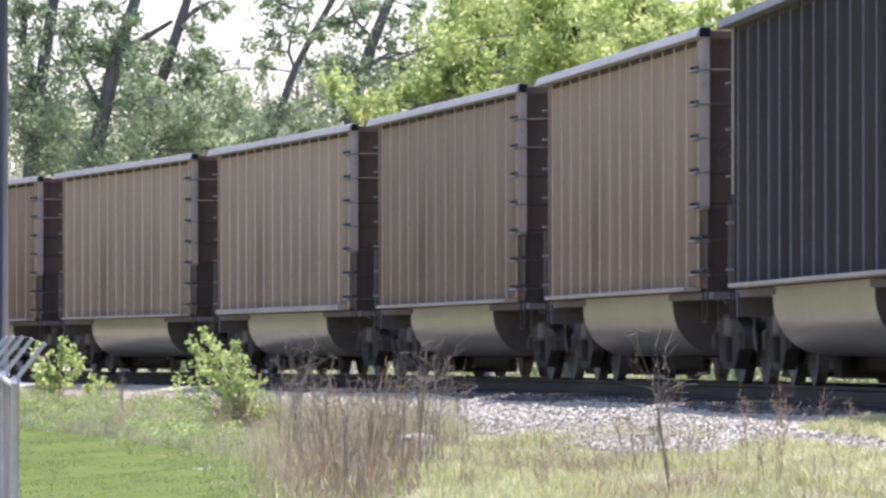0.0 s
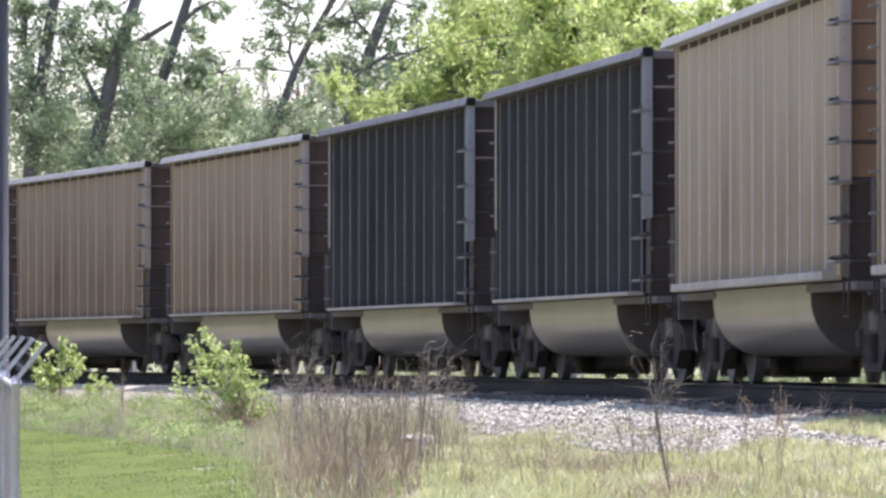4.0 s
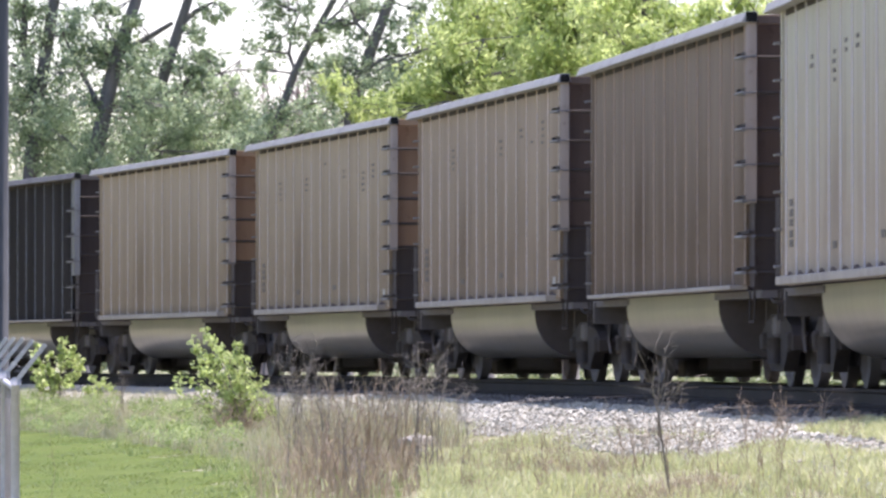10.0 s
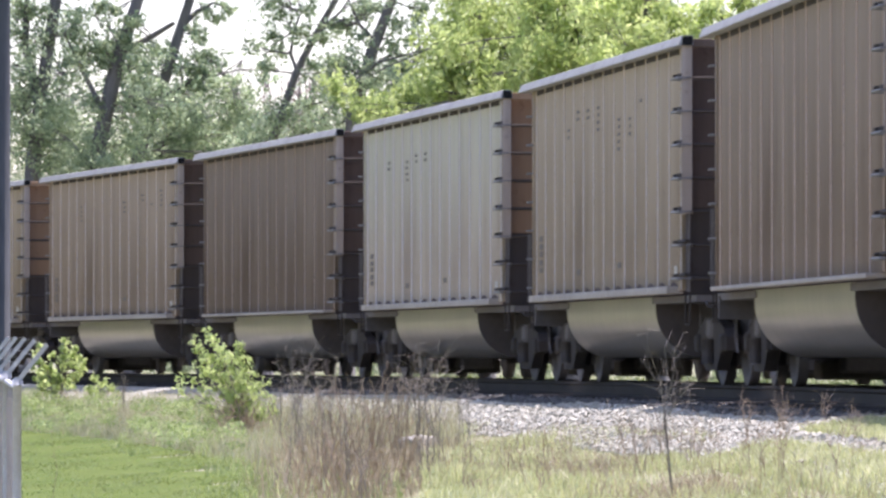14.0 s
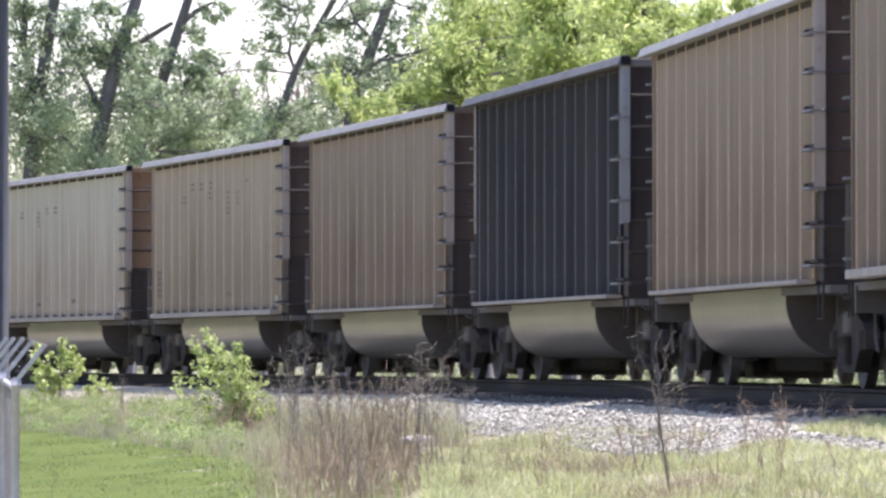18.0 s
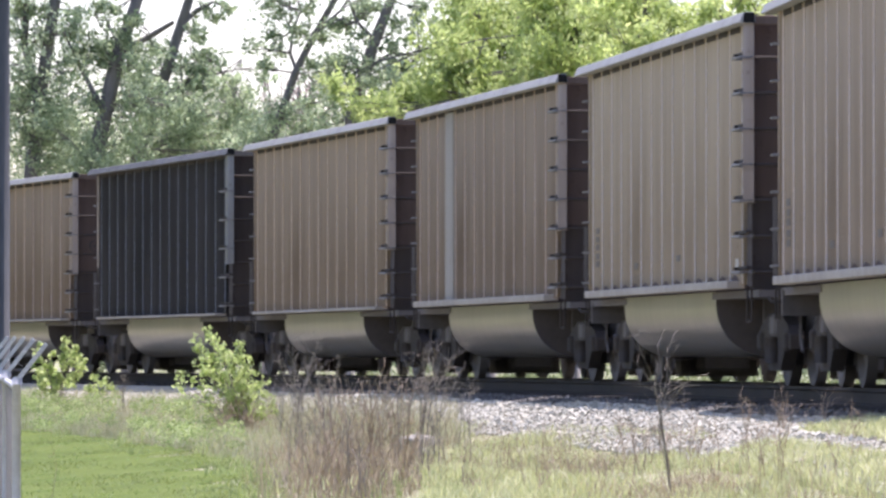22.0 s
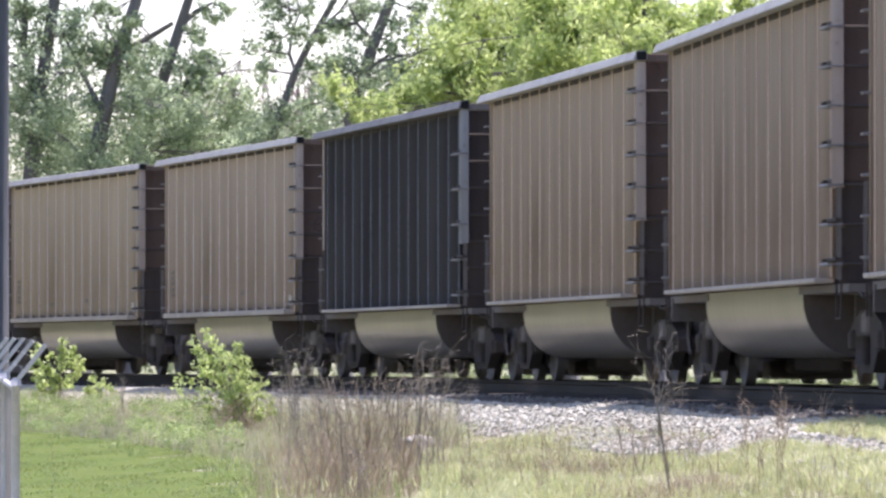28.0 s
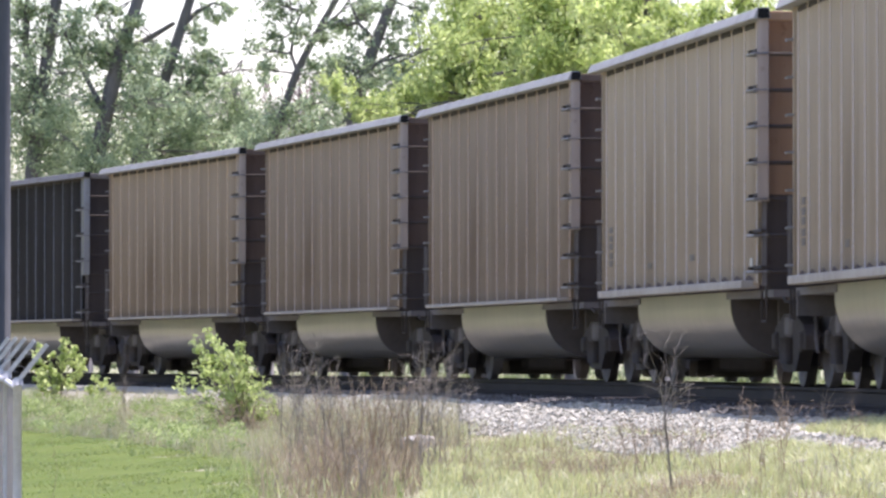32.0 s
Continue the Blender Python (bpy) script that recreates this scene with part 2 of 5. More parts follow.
GRASS_ROUGH = leafy("grass_rough", [(0, (0.22, 0.29, 0.09)), (0.5, (0.33, 0.4, 0.15)), (1, (0.52, 0.55, 0.28))], 0.5)
GRASS_YELLOW = leafy("grass_yellow", [(0, (0.359, 0.404, 0.167)), (0.5, (0.572, 0.596, 0.284)), (1, (0.766, 0.758, 0.49))], 0.42)
GRASS_DRY = leafy("grass_dry", [(0, (0.27, 0.26, 0.13)), (0.5, (0.46, 0.44, 0.27)), (1, (0.68, 0.62, 0.46))], 0.35)
WEED_DRY = leafy("weed_dry", [(0, (0.19, 0.145, 0.095)), (0.5, (0.38, 0.305, 0.205)), (1, (0.62, 0.515, 0.36))], 0.3)


def ground_material():
    m, nt, bs = nodes_of("soil_and_turf")
    n1, n2 = noise_node(nt, 0.5, 4), noise_node(nt, 9, 6)
    a = ramp_node(nt, n1.outputs["Fac"], [(0.3, (0.19, 0.21, 0.09)), (0.6, (0.29, 0.28, 0.16)), (0.8, (0.35, 0.31, 0.22))]).outputs["Color"]
    b = ramp_node(nt, n2.outputs["Fac"], [(0.3, (0.55, 0.55, 0.5)), (0.7, (1, 1, 1))]).outputs["Color"]
    nt.links.new(mix_node(nt, 1.0, a, b, "MULTIPLY"), bs.inputs["Base Color"])
    bs.inputs["Roughness"].default_value = 0.95
    bump_to(nt, bs, n2.outputs["Fac"], 0.8, 0.05)
    return m


def stone_material(name, low, mid, high):
    m, nt, bs = nodes_of(name)
    geo = nt.nodes.new("ShaderNodeNewGeometry")
    n2 = noise_node(nt, 30, 4)
    a = ramp_node(nt, geo.outputs["Random Per Island"], [(0, low), (0.2, mid), (1, high)]).outputs["Color"]
    b = ramp_node(nt, n2.outputs["Fac"], [(0.3, (0.75, 0.74, 0.72)), (0.7, (1, 1, 1))]).outputs["Color"]
    nt.links.new(mix_node(nt, 1.0, a, b, "MULTIPLY"), bs.inputs["Base Color"])
    bs.inputs["Roughness"].default_value = 0.9
    return m


SOIL = ground_material()
LAWN = surface("lawn_turf", (0.056, 0.086, 0.018), (0.115, 0.145, 0.038), 0.95, 0, 0.35, 3, (1, 1, 1), 0.5, 0, 0.05)
STONE = stone_material("ballast_stone", (0.24, 0.23, 0.19), (0.42, 0.406, 0.335), (0.58, 0.56, 0.465))
# darker stone colour that paints in the train's shade on the ballast
STONE_SHADED = stone_material("shaded_stone", (0.06, 0.056, 0.05), (0.1, 0.094, 0.085), (0.17, 0.16, 0.142))
ROCK = surface("pale_rock", (0.22, 0.208, 0.18), (0.4, 0.378, 0.33), 0.9, 0, 4, 30, (1, 1, 1), 0.6)
GRIT = surface("ballast_bed", (0.3, 0.288, 0.238), (0.43, 0.414, 0.343), 0.95, 0, 6, 40, (1, 1, 1), 1.0)


# ---- mesh helpers ----
def part(name, bm, material, parent=None, label=""):
    me = bpy.data.meshes.new(name)
    bm.to_mesh(me)
    bm.free()
    me.materials.append(material)
    ob = new(name, me)
    ob.parent = parent
    return tagged(ob, label)


def box(bm, x0, x1, y0, y1, z0, z1, bevel=0.0):
    """Returns the box's vertices."""
    made = bmesh.ops.create_cube(bm, size=1.0)["verts"]
    for v in made:
        v.co = ((x0 + x1) / 2 + v.co.x * (x1 - x0), (y0 + y1) / 2 + v.co.y * (y1 - y0), (z0 + z1) / 2 + v.co.z * (z1 - z0))
    if bevel:
        edges = {e for v in made for e in v.link_edges}
        bmesh.ops.bevel(bm, geom=list(edges), offset=bevel, segments=1, affect="EDGES", profile=0.5)
    return made


def tube(bm, points, radii, sides=8, cap=True):
    """A tapered tube along points."""
    rings, pts, side = [], [Vector(p) for p in points], None
    for i, p in enumerate(pts):
        way = (pts[min(i + 1, len(pts) - 1)] - pts[max(i - 1, 0)]).normalized()
        if side is None:
            side = way.cross(Vector((0, 0, 1)) if abs(way.z) < 0.9 else Vector((1, 0, 0)))
        side = (side - side.dot(way) * way).normalized()
        up = side.cross(way)
        r = radii[i] if isinstance(radii, (list, tuple)) else radii
        rings.append([bm.verts.new(p + r * (math.cos(a) * side + math.sin(a) * up)) for a in [2 * math.pi * k / sides for k in range(sides)]])
    for a, b in zip(rings, rings[1:]):
        for k in range(sides):
            f = bm.faces.new((a[k], a[(k + 1) % sides], b[(k + 1) % sides], b[k]))
            f.smooth = sides > 5
    if cap and sides > 2:
        bm.faces.new(rings[0]), bm.faces.new(list(reversed(rings[-1])))


def extrude_profile(bm, profile, x0, x1, closed=True):
    """A profile of (y, z) drawn out along x, with end faces."""
    a = [bm.verts.new((x0, y, z)) for y, z in profile]
    b = [bm.verts.new((x1, y, z)) for y, z in profile]
    n = len(profile)
    for i in range(n if closed else n - 1):
        j = (i + 1) % n
        bm.faces.new((a[i], a[j], b[j], b[i]))
    if closed:
        bm.faces.new(list(reversed(a))), bm.faces.new(b)


def mesh_from(name, verts, faces, material, parent=None, smooth=False):
    me = bpy.data.meshes.new(name)
    me.from_pydata(verts.tolist(), [], faces.tolist())
    me.materials.append(material)
    if smooth:
        me.shade_smooth()
    ob = new(name, me)
    ob.parent = parent
    return ob


# ---- the line of the track ----
# s runs along the near side of the train in metres, away from the camera; u is the distance from the middle of the track towards the camera's side
HALF = 1.56
S_IN, S_OUT = -58.0, 140.0      # straight before and after the curve
X0, Y0, A0, BEND = -1.8226, 112.125, 0.16816, 0.0022576


def side_line(s):
    c = min(max(s, S_IN), S_OUT)
    a = A0 + BEND * c
    x, y = X0 + (math.cos(a) - math.cos(A0)) / BEND, Y0 + (math.sin(a) - math.sin(A0)) / BEND
    return x - math.sin(a) * (s - c), y + math.cos(a) * (s - c), a


def track(s, u=0.0):
    """x, y and heading u metres to the camera's side of the track's middle."""
    x, y, a = side_line(s)
    return x + math.cos(a) * (HALF - u), y + math.sin(a) * (HALF - u), a


S_TABLE = np.arange(-700, 900, 0.5)
LINE = np.array([track(s) for s in S_TABLE])


def offset_of(x, y):
    """u of places in the plan (arrays)."""
    x, y = np.asarray(x, float), np.asarray(y, float)
    cx, cy = X0 - math.cos(A0) / BEND, Y0 - math.sin(A0) / BEND
    r = 1 / BEND + HALF
    u = r - np.hypot(x - cx, y - cy)
    ang = np.arctan2(y - cy, x - cx)
    for s, cond in ((S_IN, ang < A0 + BEND * S_IN), (S_OUT, ang > A0 + BEND * S_OUT)):
        tx, ty, a = track(s)
        u = np.where(cond, -((x - tx) * math.cos(a) + (y - ty) * math.sin(a)), u)
    return u


def ground_z(x, y):
    x, y = np.asarray(x, float), np.asarray(y, float)
    u = offset_of(x, y)
    z = np.interp(u, [-400, -60, -12, -6, -3.6, -1.9, 1.9, 3.45, 5, 8, 12, 20, 60], [0.3, 0.5, 0.85, 0.85, 0.8, 0.98, 0.98, 0.8, 0.61, 0.39, 0.24, 0.09, 0.0])
    dip = np.clip((54 - y) / 9, 0, 1) * np.clip((-1.6 - x) / 1.2, 0, 1)
    return z - 0.62 * dip * dip * (3 - 2 * dip)


# ---- ground ----
def build_ground():
    xs = np.concatenate([[-2500, -1200, -600, -300, -150, -80, -45, -30, -22], np.arange(-18, 14.1, 0.4), [18, 24, 34, 55, 90, 160, 320, 640, 1200, 2500]])
    ys = np.concatenate([[-2500, -1200, -500, -200, -80, -30, -10], np.arange(0, 200, 1.5), [210, 225, 250, 300, 400, 600, 1000, 1700, 3000]])
    gx, gy = np.meshgrid(xs, ys, indexing="ij")
    gz = ground_z(gx, gy)
    rng = np.random.default_rng(5)
    near = (np.abs(offset_of(gx, gy)) < 40) & (np.abs(offset_of(gx, gy)) > 4.2)
    gz = gz + np.where(near, rng.normal(0, 0.004, gz.shape), 0)
    verts = np.stack([gx, gy, gz], -1).reshape(-1, 3)
    n = len(ys)
    i, j = np.meshgrid(np.arange(len(xs) - 1), np.arange(n - 1), indexing="ij")
    a = (i * n + j).ravel()
    faces = np.stack([a, a + n, a + n + 1, a + 1], 1)
    ob = mesh_from("ground", verts, faces, SOIL, smooth=True)
    tagged(ob, "grassy earth sloping gently up to the railway", "ground", kind="structure")


def ribbon(name, profile, material, s0, s1, step, closed=False):
    """A strip of constant section along the track: profile of (u, z)."""
    ss = np.arange(s0, s1 + step, step)
    verts, n = [], len(profile)
    for s in ss:
        for u, z in profile:
            x, y, _ = track(s, u)
            verts.append((x, y, z))
    faces = []
    for i in range(len(ss) - 1):
        for k in range(n if closed else n - 1):
            j = (k + 1) % n
            faces.append((i * n + k, (i + 1) * n + k, (i + 1) * n + j, i * n + j))
    return mesh_from(name, np.array(verts), np.array(faces), material)


def build_track():
    bed = ribbon("ballast_bed", [(-3.7, 0.7), (-3.3, 0.86), (-1.95, 1.09), (1.95, 1.09), (2.7, 0.985), (3.3, 0.875), (3.6, 0.78), (3.8, 0.7)], GRIT, -420, 420, 2.0)
    tagged(bed, "pale grey crushed stone bed under the track", "ballast", kind="structure")
    half = [(0.036, 0.0), (0.036, -0.03), (0.009, -0.045), (0.009, -0.14), (0.07, -0.158), (0.07, -0.172)]
    section = half + [(-a, b) for a, b in reversed(half)]
    for side in (-0.7535, 0.7535):
        rail = ribbon("rail", [(side + a, RAIL + b) for a, b in section], RAILSTEEL, -420, 420, 2.0, closed=True)
        tagged(rail, "rusty brown steel running rail on wooden ties", "rail", "rails of the track", "structure")


# ---- sticks, leaves, blades ----
def leaf_cloud(rng, centres, spread, count, size, slim=0.45, droop=0.0, flat=0.6):
    """Diamond leaves scattered about centres: arrays of vertices and faces."""
    k = len(centres)
    idx = np.repeat(np.arange(k), count)
    n = len(idx)
    d = rng.normal(size=(n, 3))
    d /= np.linalg.norm(d, axis=1)[:, None]
    d *= (rng.random(n) ** 0.45)[:, None]
    p = centres[idx] + d * spread[idx][:, None] * np.array([1.0, 1.0, flat if flat else 1.0])
    a = rng.normal(size=(n, 3))
    a[:, 2] -= droop
    a /= np.linalg.norm(a, axis=1)[:, None]
    b = np.cross(a, rng.normal(size=(n, 3)))
    b /= np.linalg.norm(b, axis=1)[:, None]
    length = size * rng.uniform(0.6, 1.3, n)
    a *= (length / 2)[:, None]
    b *= (length * slim / 2)[:, None]
    verts = np.stack([p - a, p + b, p + a, p - b], 1).reshape(-1, 3)
    return verts, np.arange(4 * n).reshape(n, 4)


def blades(rng, x, y, z, height, width, lean):
    """Grass blades: a bent strip of two pieces each."""
    n = len(x)
    turn, tilt = rng.uniform(0, 2 * math.pi, n), rng.uniform(0, 2 * math.pi, n)
    h = height * rng.uniform(0.45, 1.25, n)
    w = width * rng.uniform(0.6, 1.3, n)
    side = np.stack([np.cos(turn) * w / 2, np.sin(turn) * w / 2, np.zeros(n)], 1)
    off = np.stack([np.cos(tilt), np.sin(tilt), np.zeros(n)], 1) * (h * lean * rng.uniform(0.2, 1.5, n))[:, None]
    base = np.stack([x, y, z - 0.02], 1)
    mid = base + 0.35 * off
    mid[:, 2] += 0.6 * h
    tip = base + off
    tip[:, 2] += h
    verts = np.stack([base - side, base + side, mid + 0.7 * side, mid - 0.7 * side, tip], 1).reshape(-1, 3)
    i = 5 * np.arange(n)
    quads = np.stack([i, i + 1, i + 2, i + 3], 1)
    tris = np.stack([i + 3, i + 2, i + 4], 1)
    return verts, quads.tolist() + tris.tolist()


def stuff(name, verts, faces, material, label, category):
    me = bpy.data.meshes.new(name)
    me.from_pydata(verts.tolist(), [], faces if isinstance(faces, list) else faces.tolist())
    me.materials.append(material)
    return tagged(new(name, me), label, category, kind="stuff")


# ---- trees ----
def tree(name, trunk, radii, limbs, clumps, material, leaf, density, label, rng, droop=0.0, slim=0.45, flat=0.8, category="tree", extra=2):
    """trunk: points from the ground up; limbs: (points, radii); clumps: (x, y, z, r) of leaves."""
    root = new(name)
    root.location = trunk[0]
    tagged(root, label, category)
    o = Vector(trunk[0])
    bm = bmesh.new()
    tube(bm, [Vector(p) - o for p in trunk], [0.75 * r for r in radii], 9)
    part("trunk", bm, BARK, root)
    for pts, rr in limbs:
        bm = bmesh.new()
        tube(bm, [Vector(p) - o for p in pts], rr, 6)
        part("limb", bm, BARK, root)
    loose = []
    for x, y, z, r in clumps:
        for _ in range(extra):
            loose.append((x + rng.normal() * 0.55, y + rng.normal() * 0.9, z + rng.normal() * 0.4, r * rng.uniform(0.35, 0.7)))
    c = np.array(clumps + loose, float)
    # every clump breaks up into ragged sprays
    centres, spreads, counts = [], [], []
    for x, y, z, r in c:
        for _ in range(36 if droop else 25):
            loose_one = 1.35 if r < 0.26 else 1.0
            d = Vector(rng.normal(size=3)).normalized() * r * loose_one * rng.uniform(0.1, 1.8)
            centres.append((x + d.x, y + d.y * 1.6, z + d.z * flat))
            q = r * loose_one * rng.uniform(0.2, 0.62)
            spreads.append(q)
            counts.append(max(8 if r < 0.26 else 10, int(1.0 * density * q * q)))
    v, f = leaf_cloud(rng, np.array(centres), np.array(spreads), np.array(counts), leaf, slim, droop, 1.0 + 0.6 * (droop > 0))
    mesh_from("crown", v - np.array(o), f, material, root)
    # twigs from the wood into the clumps
    bm = bmesh.new()
    wood = [Vector(p) for p in trunk[1:]] + [Vector(p) for pts, _ in limbs for p in pts]
    for x, y, z, r in c:
        p = Vector((x, y, z))
        q = min(wood, key=lambda w: (w - p).length + 1.2 * max(0.0, w.z - p.z))
        m = (p + q) / 2 + Vector(rng.normal(size=3)) * 0.12 * (p - q).length
        slim_one = min(1.0, 0.9 / max(0.1, (p - q).length))
        tube(bm, [q - o, m - o, p - o], [0.024 * slim_one, 0.016 * slim_one, 0.006], 4, False)
        for _ in range(3):
            e = p + Vector(rng.normal(size=3)) * r * 0.7
            tube(bm, [m - o, (m + e) / 2 - o + Vector(rng.normal(size=3)) * 0.08, e - o], [0.014, 0.01, 0.004], 3, False)
    tagged(part("twig_work", bm, BARK, root), kind="stuff")
    return root


def crown_top(rng, x, y, z0, z1, r, n):
    """Clumps of the upper crown."""
    return [(x + rng.normal() * r, y + rng.normal() * r * 0.7, rng.uniform(z0, z1), rng.uniform(0.5, 0.9)) for _ in range(n)]


def build_trees():
    rng = np.random.default_rng(11)
    tall = "tall leaning broadleaf tree with dark green spring leaves behind the train"
    tree("broadleaf_tree", [(-9.712, 168, 0.75), (-9.39, 168, 6.029), (-9.222, 168, 7.574), (-8.875, 168, 9.764), (-8.681, 168, 11.696)], [0.3, 0.24, 0.2, 0.17, 0.08],
         [([(-9.248, 168, 7.445), (-9.583, 168, 8.734), (-9.519, 168, 10.15)], [0.12, 0.1, 0.05])],
         [(-9.583, 168, 8.991, 0.58), (-9.647, 168, 7.961, 0.58), (-9.197, 168, 7.317, 0.644), (-8.681, 168, 7.961, 0.515), (-9.325, 168, 6.544, 0.644), (-8.553, 168, 6.93, 0.644), (-8.617, 168, 8.991, 0.335), (-9.841, 168, 6.93, 0.644), (-8.875, 168, 6.029, 0.58), (-9.712, 168, 9.635, 0.386), (-9.197, 168, 9.506, 0.283)]
         + crown_top(rng, -8.8, 168, 10.4, 14.0, 1.1, 4), LEAF_DARK, 0.115, 430, tall, rng)
    tree("broadleaf_tree", [(-8.147, 165, 0.75), (-7.869, 165, 5.823), (-7.35, 165, 8.226), (-6.882, 165, 9.618), (-6.249, 165, 11.895)], [0.32, 0.25, 0.22, 0.17, 0.06],
         [([(-7.236, 165, 8.479), (-6.604, 165, 8.783), (-6.06, 165, 9.112)], [0.09, 0.075, 0.05]), ([(-7.641, 165, 7.088), (-8.147, 165, 8.1), (-8.526, 165, 8.859)], [0.08, 0.05, 0.02])],
         [(-8.02, 165, 7.341, 0.531), (-7.578, 165, 8.226, 0.38), (-7.831, 165, 6.455, 0.633), (-7.261, 165, 7.341, 0.481), (-7.072, 165, 6.455, 0.569), (-8.273, 165, 9.112, 0.253), (-6.692, 165, 7.72, 0.455), (-7.325, 165, 8.859, 0.228), (-8.02, 165, 5.823, 0.569), (-7.325, 165, 5.823, 0.569), (-7.641, 165, 9.365, 0.202), (-8.273, 165, 8.226, 0.443), (-7.894, 165, 8.479, 0.316), (-6.882, 165, 8.1, 0.354), (-6.502, 165, 8.479, 0.278)]
         + crown_top(rng, -6.6, 165, 10.4, 14.5, 1.2, 4), LEAF_DARK, 0.115, 420, tall, rng)
    tree("broadleaf_tree", [(-7.286, 170, 0.75), (-7.116, 170, 6.147), (-6.478, 170, 8.037), (-5.891, 170, 9.861), (-5.266, 170, 12.077)], [0.28, 0.2, 0.18, 0.14, 0.05],
         [([(-6.074, 170, 9.275), (-5.722, 170, 9.601), (-5.331, 170, 9.809)], [0.08, 0.06, 0.03]), ([(-6.634, 170, 7.515), (-6.048, 170, 7.906), (-5.135, 170, 8.167)], [0.06, 0.045, 0.02])],
         [(-6.308, 170, 8.428, 0.391), (-6.699, 170, 7.254, 0.587), (-6.048, 170, 7.711, 0.469), (-5.657, 170, 8.102, 0.365), (-5.2, 170, 8.362, 0.261), (-6.308, 170, 6.472, 0.652), (-5.787, 170, 6.863, 0.587), (-5.135, 170, 7.711, 0.339), (-5.005, 170, 7.059, 0.456), (-6.83, 170, 6.147, 0.521), (-5.266, 170, 6.472, 0.521), (-5.722, 170, 9.079, 0.182), (-5.461, 170, 9.601, 0.156), (-4.679, 170, 6.798, 0.391), (-6.96, 170, 8.428, 0.339), (-5.917, 170, 7.254, 0.456), (-7.221, 170, 7.646, 0.456), (-4.875, 170, 7.385, 0.326)]
         + crown_top(rng, -5.2, 170, 10.6, 14.0, 1.0, 3), LEAF_DARK, 0.115, 400, tall, rng)
    tree("broadleaf_tree", [(-3.852, 160, 0.75), (-3.754, 160, 6.308), (-3.582, 160, 6.774), (-3.239, 160, 7.78), (-2.932, 160, 8.393), (-2.38, 160, 9.375), (-1.644, 160, 11.092)], [0.17, 0.14, 0.12, 0.115, 0.1, 0.09, 0.03],
         [([(-3.214, 160, 7.817), (-3.349, 160, 8.209), (-3.288, 160, 8.7), (-3.116, 160, 9.129)], [0.045, 0.04, 0.03, 0.015]), ([(-2.748, 160, 8.7), (-2.257, 160, 9.129), (-1.95, 160, 9.62)], [0.04, 0.03, 0.015])],
         [(-3.729, 160, 8.614, 0.27), (-3.484, 160, 9.007, 0.27), (-2.932, 160, 9.191, 0.343), (-3.852, 160, 9.191, 0.221), (-2.38, 160, 8.761, 0.245), (-2.748, 160, 7.473, 0.343), (-2.38, 160, 7.167, 0.466), (-3.055, 160, 6.615, 0.429), (-3.852, 160, 6.369, 0.429), (-4.22, 160, 6.247, 0.429)]
         + crown_top(rng, -2.6, 160, 9.9, 13.0, 1.0, 4), LEAF_DARK, 0.11, 380, "slender leaning tree with sparse green leaves behind the train", rng)
    tree("broadleaf_tree", [(-2.108, 158, 0.75), (-1.987, 158, 6.734), (-1.563, 158, 8.187), (-1.139, 158, 9.277), (-0.654, 158, 11.094)], [0.24, 0.2, 0.17, 0.14, 0.05],
         [([(-1.684, 158, 7.763), (-1.139, 158, 8.127), (-0.533, 158, 8.066)], [0.06, 0.04, 0.02]), ([(-1.478, 158, 8.369), (-1.866, 158, 8.793), (-2.108, 158, 9.399)], [0.05, 0.04, 0.015])],
         [(-2.108, 158, 7.945, 0.388), (-1.744, 158, 8.551, 0.242), (-1.623, 158, 7.46, 0.485), (-2.229, 158, 6.734, 0.485), (-1.139, 158, 7.921, 0.388), (-0.775, 158, 8.429, 0.315), (-1.018, 158, 8.793, 0.194), (-0.594, 158, 8.914, 0.242), (-1.502, 158, 6.855, 0.485), (-1.114, 158, 7.339, 0.424), (-0.751, 158, 7.703, 0.242), (-1.866, 158, 9.096, 0.194), (-2.495, 158, 7.921, 0.194)]
         + crown_top(rng, -1.2, 158, 9.8, 13.0, 1.0, 3), LEAF_DARK, 0.11, 420, tall, rng)
    # the willow, in three stems
    rows = [(-0.232, 126, 6.465, 0.406), (0.155, 126, 7.141, 0.483), (0.058, 126, 6.175, 0.435), (0.638, 126, 6.658, 0.531), (0.541, 126, 7.431, 0.483), (1.121, 126, 7.141, 0.531), (1.314, 126, 6.561, 0.483), (-0.425, 126, 5.982, 0.29), (-0.763, 126, 5.904, 0.213), (-1.179, 126, 5.808, 0.174), (0.927, 126, 6.175, 0.435),
            (0.155, 126, 8.203, 0.338), (-0.039, 126, 5.692, 0.483), (0.734, 126, 5.595, 0.58), (-0.618, 126, 5.595, 0.29)]
    tree("willow_tree", [(0.734, 126, 0.75), (0.754, 126, 5.595), (0.638, 126, 6.658), (0.444, 126, 7.624), (0.251, 126, 8.59)], [0.2, 0.15, 0.12, 0.08, 0.03],
         [([(0.696, 126, 6.271), (1.169, 126, 7.141), (1.362, 126, 8.01)], [0.06, 0.045, 0.02]), ([(0.715, 126, 5.982), (0.155, 126, 6.658), (-0.184, 126, 6.948)], [0.06, 0.04, 0.02])],
         rows, LEAF_WILLOW, 0.13, 900, "bright yellow-green willow with drooping leafy sprays", rng, 0.9, 0.32, 1.0)
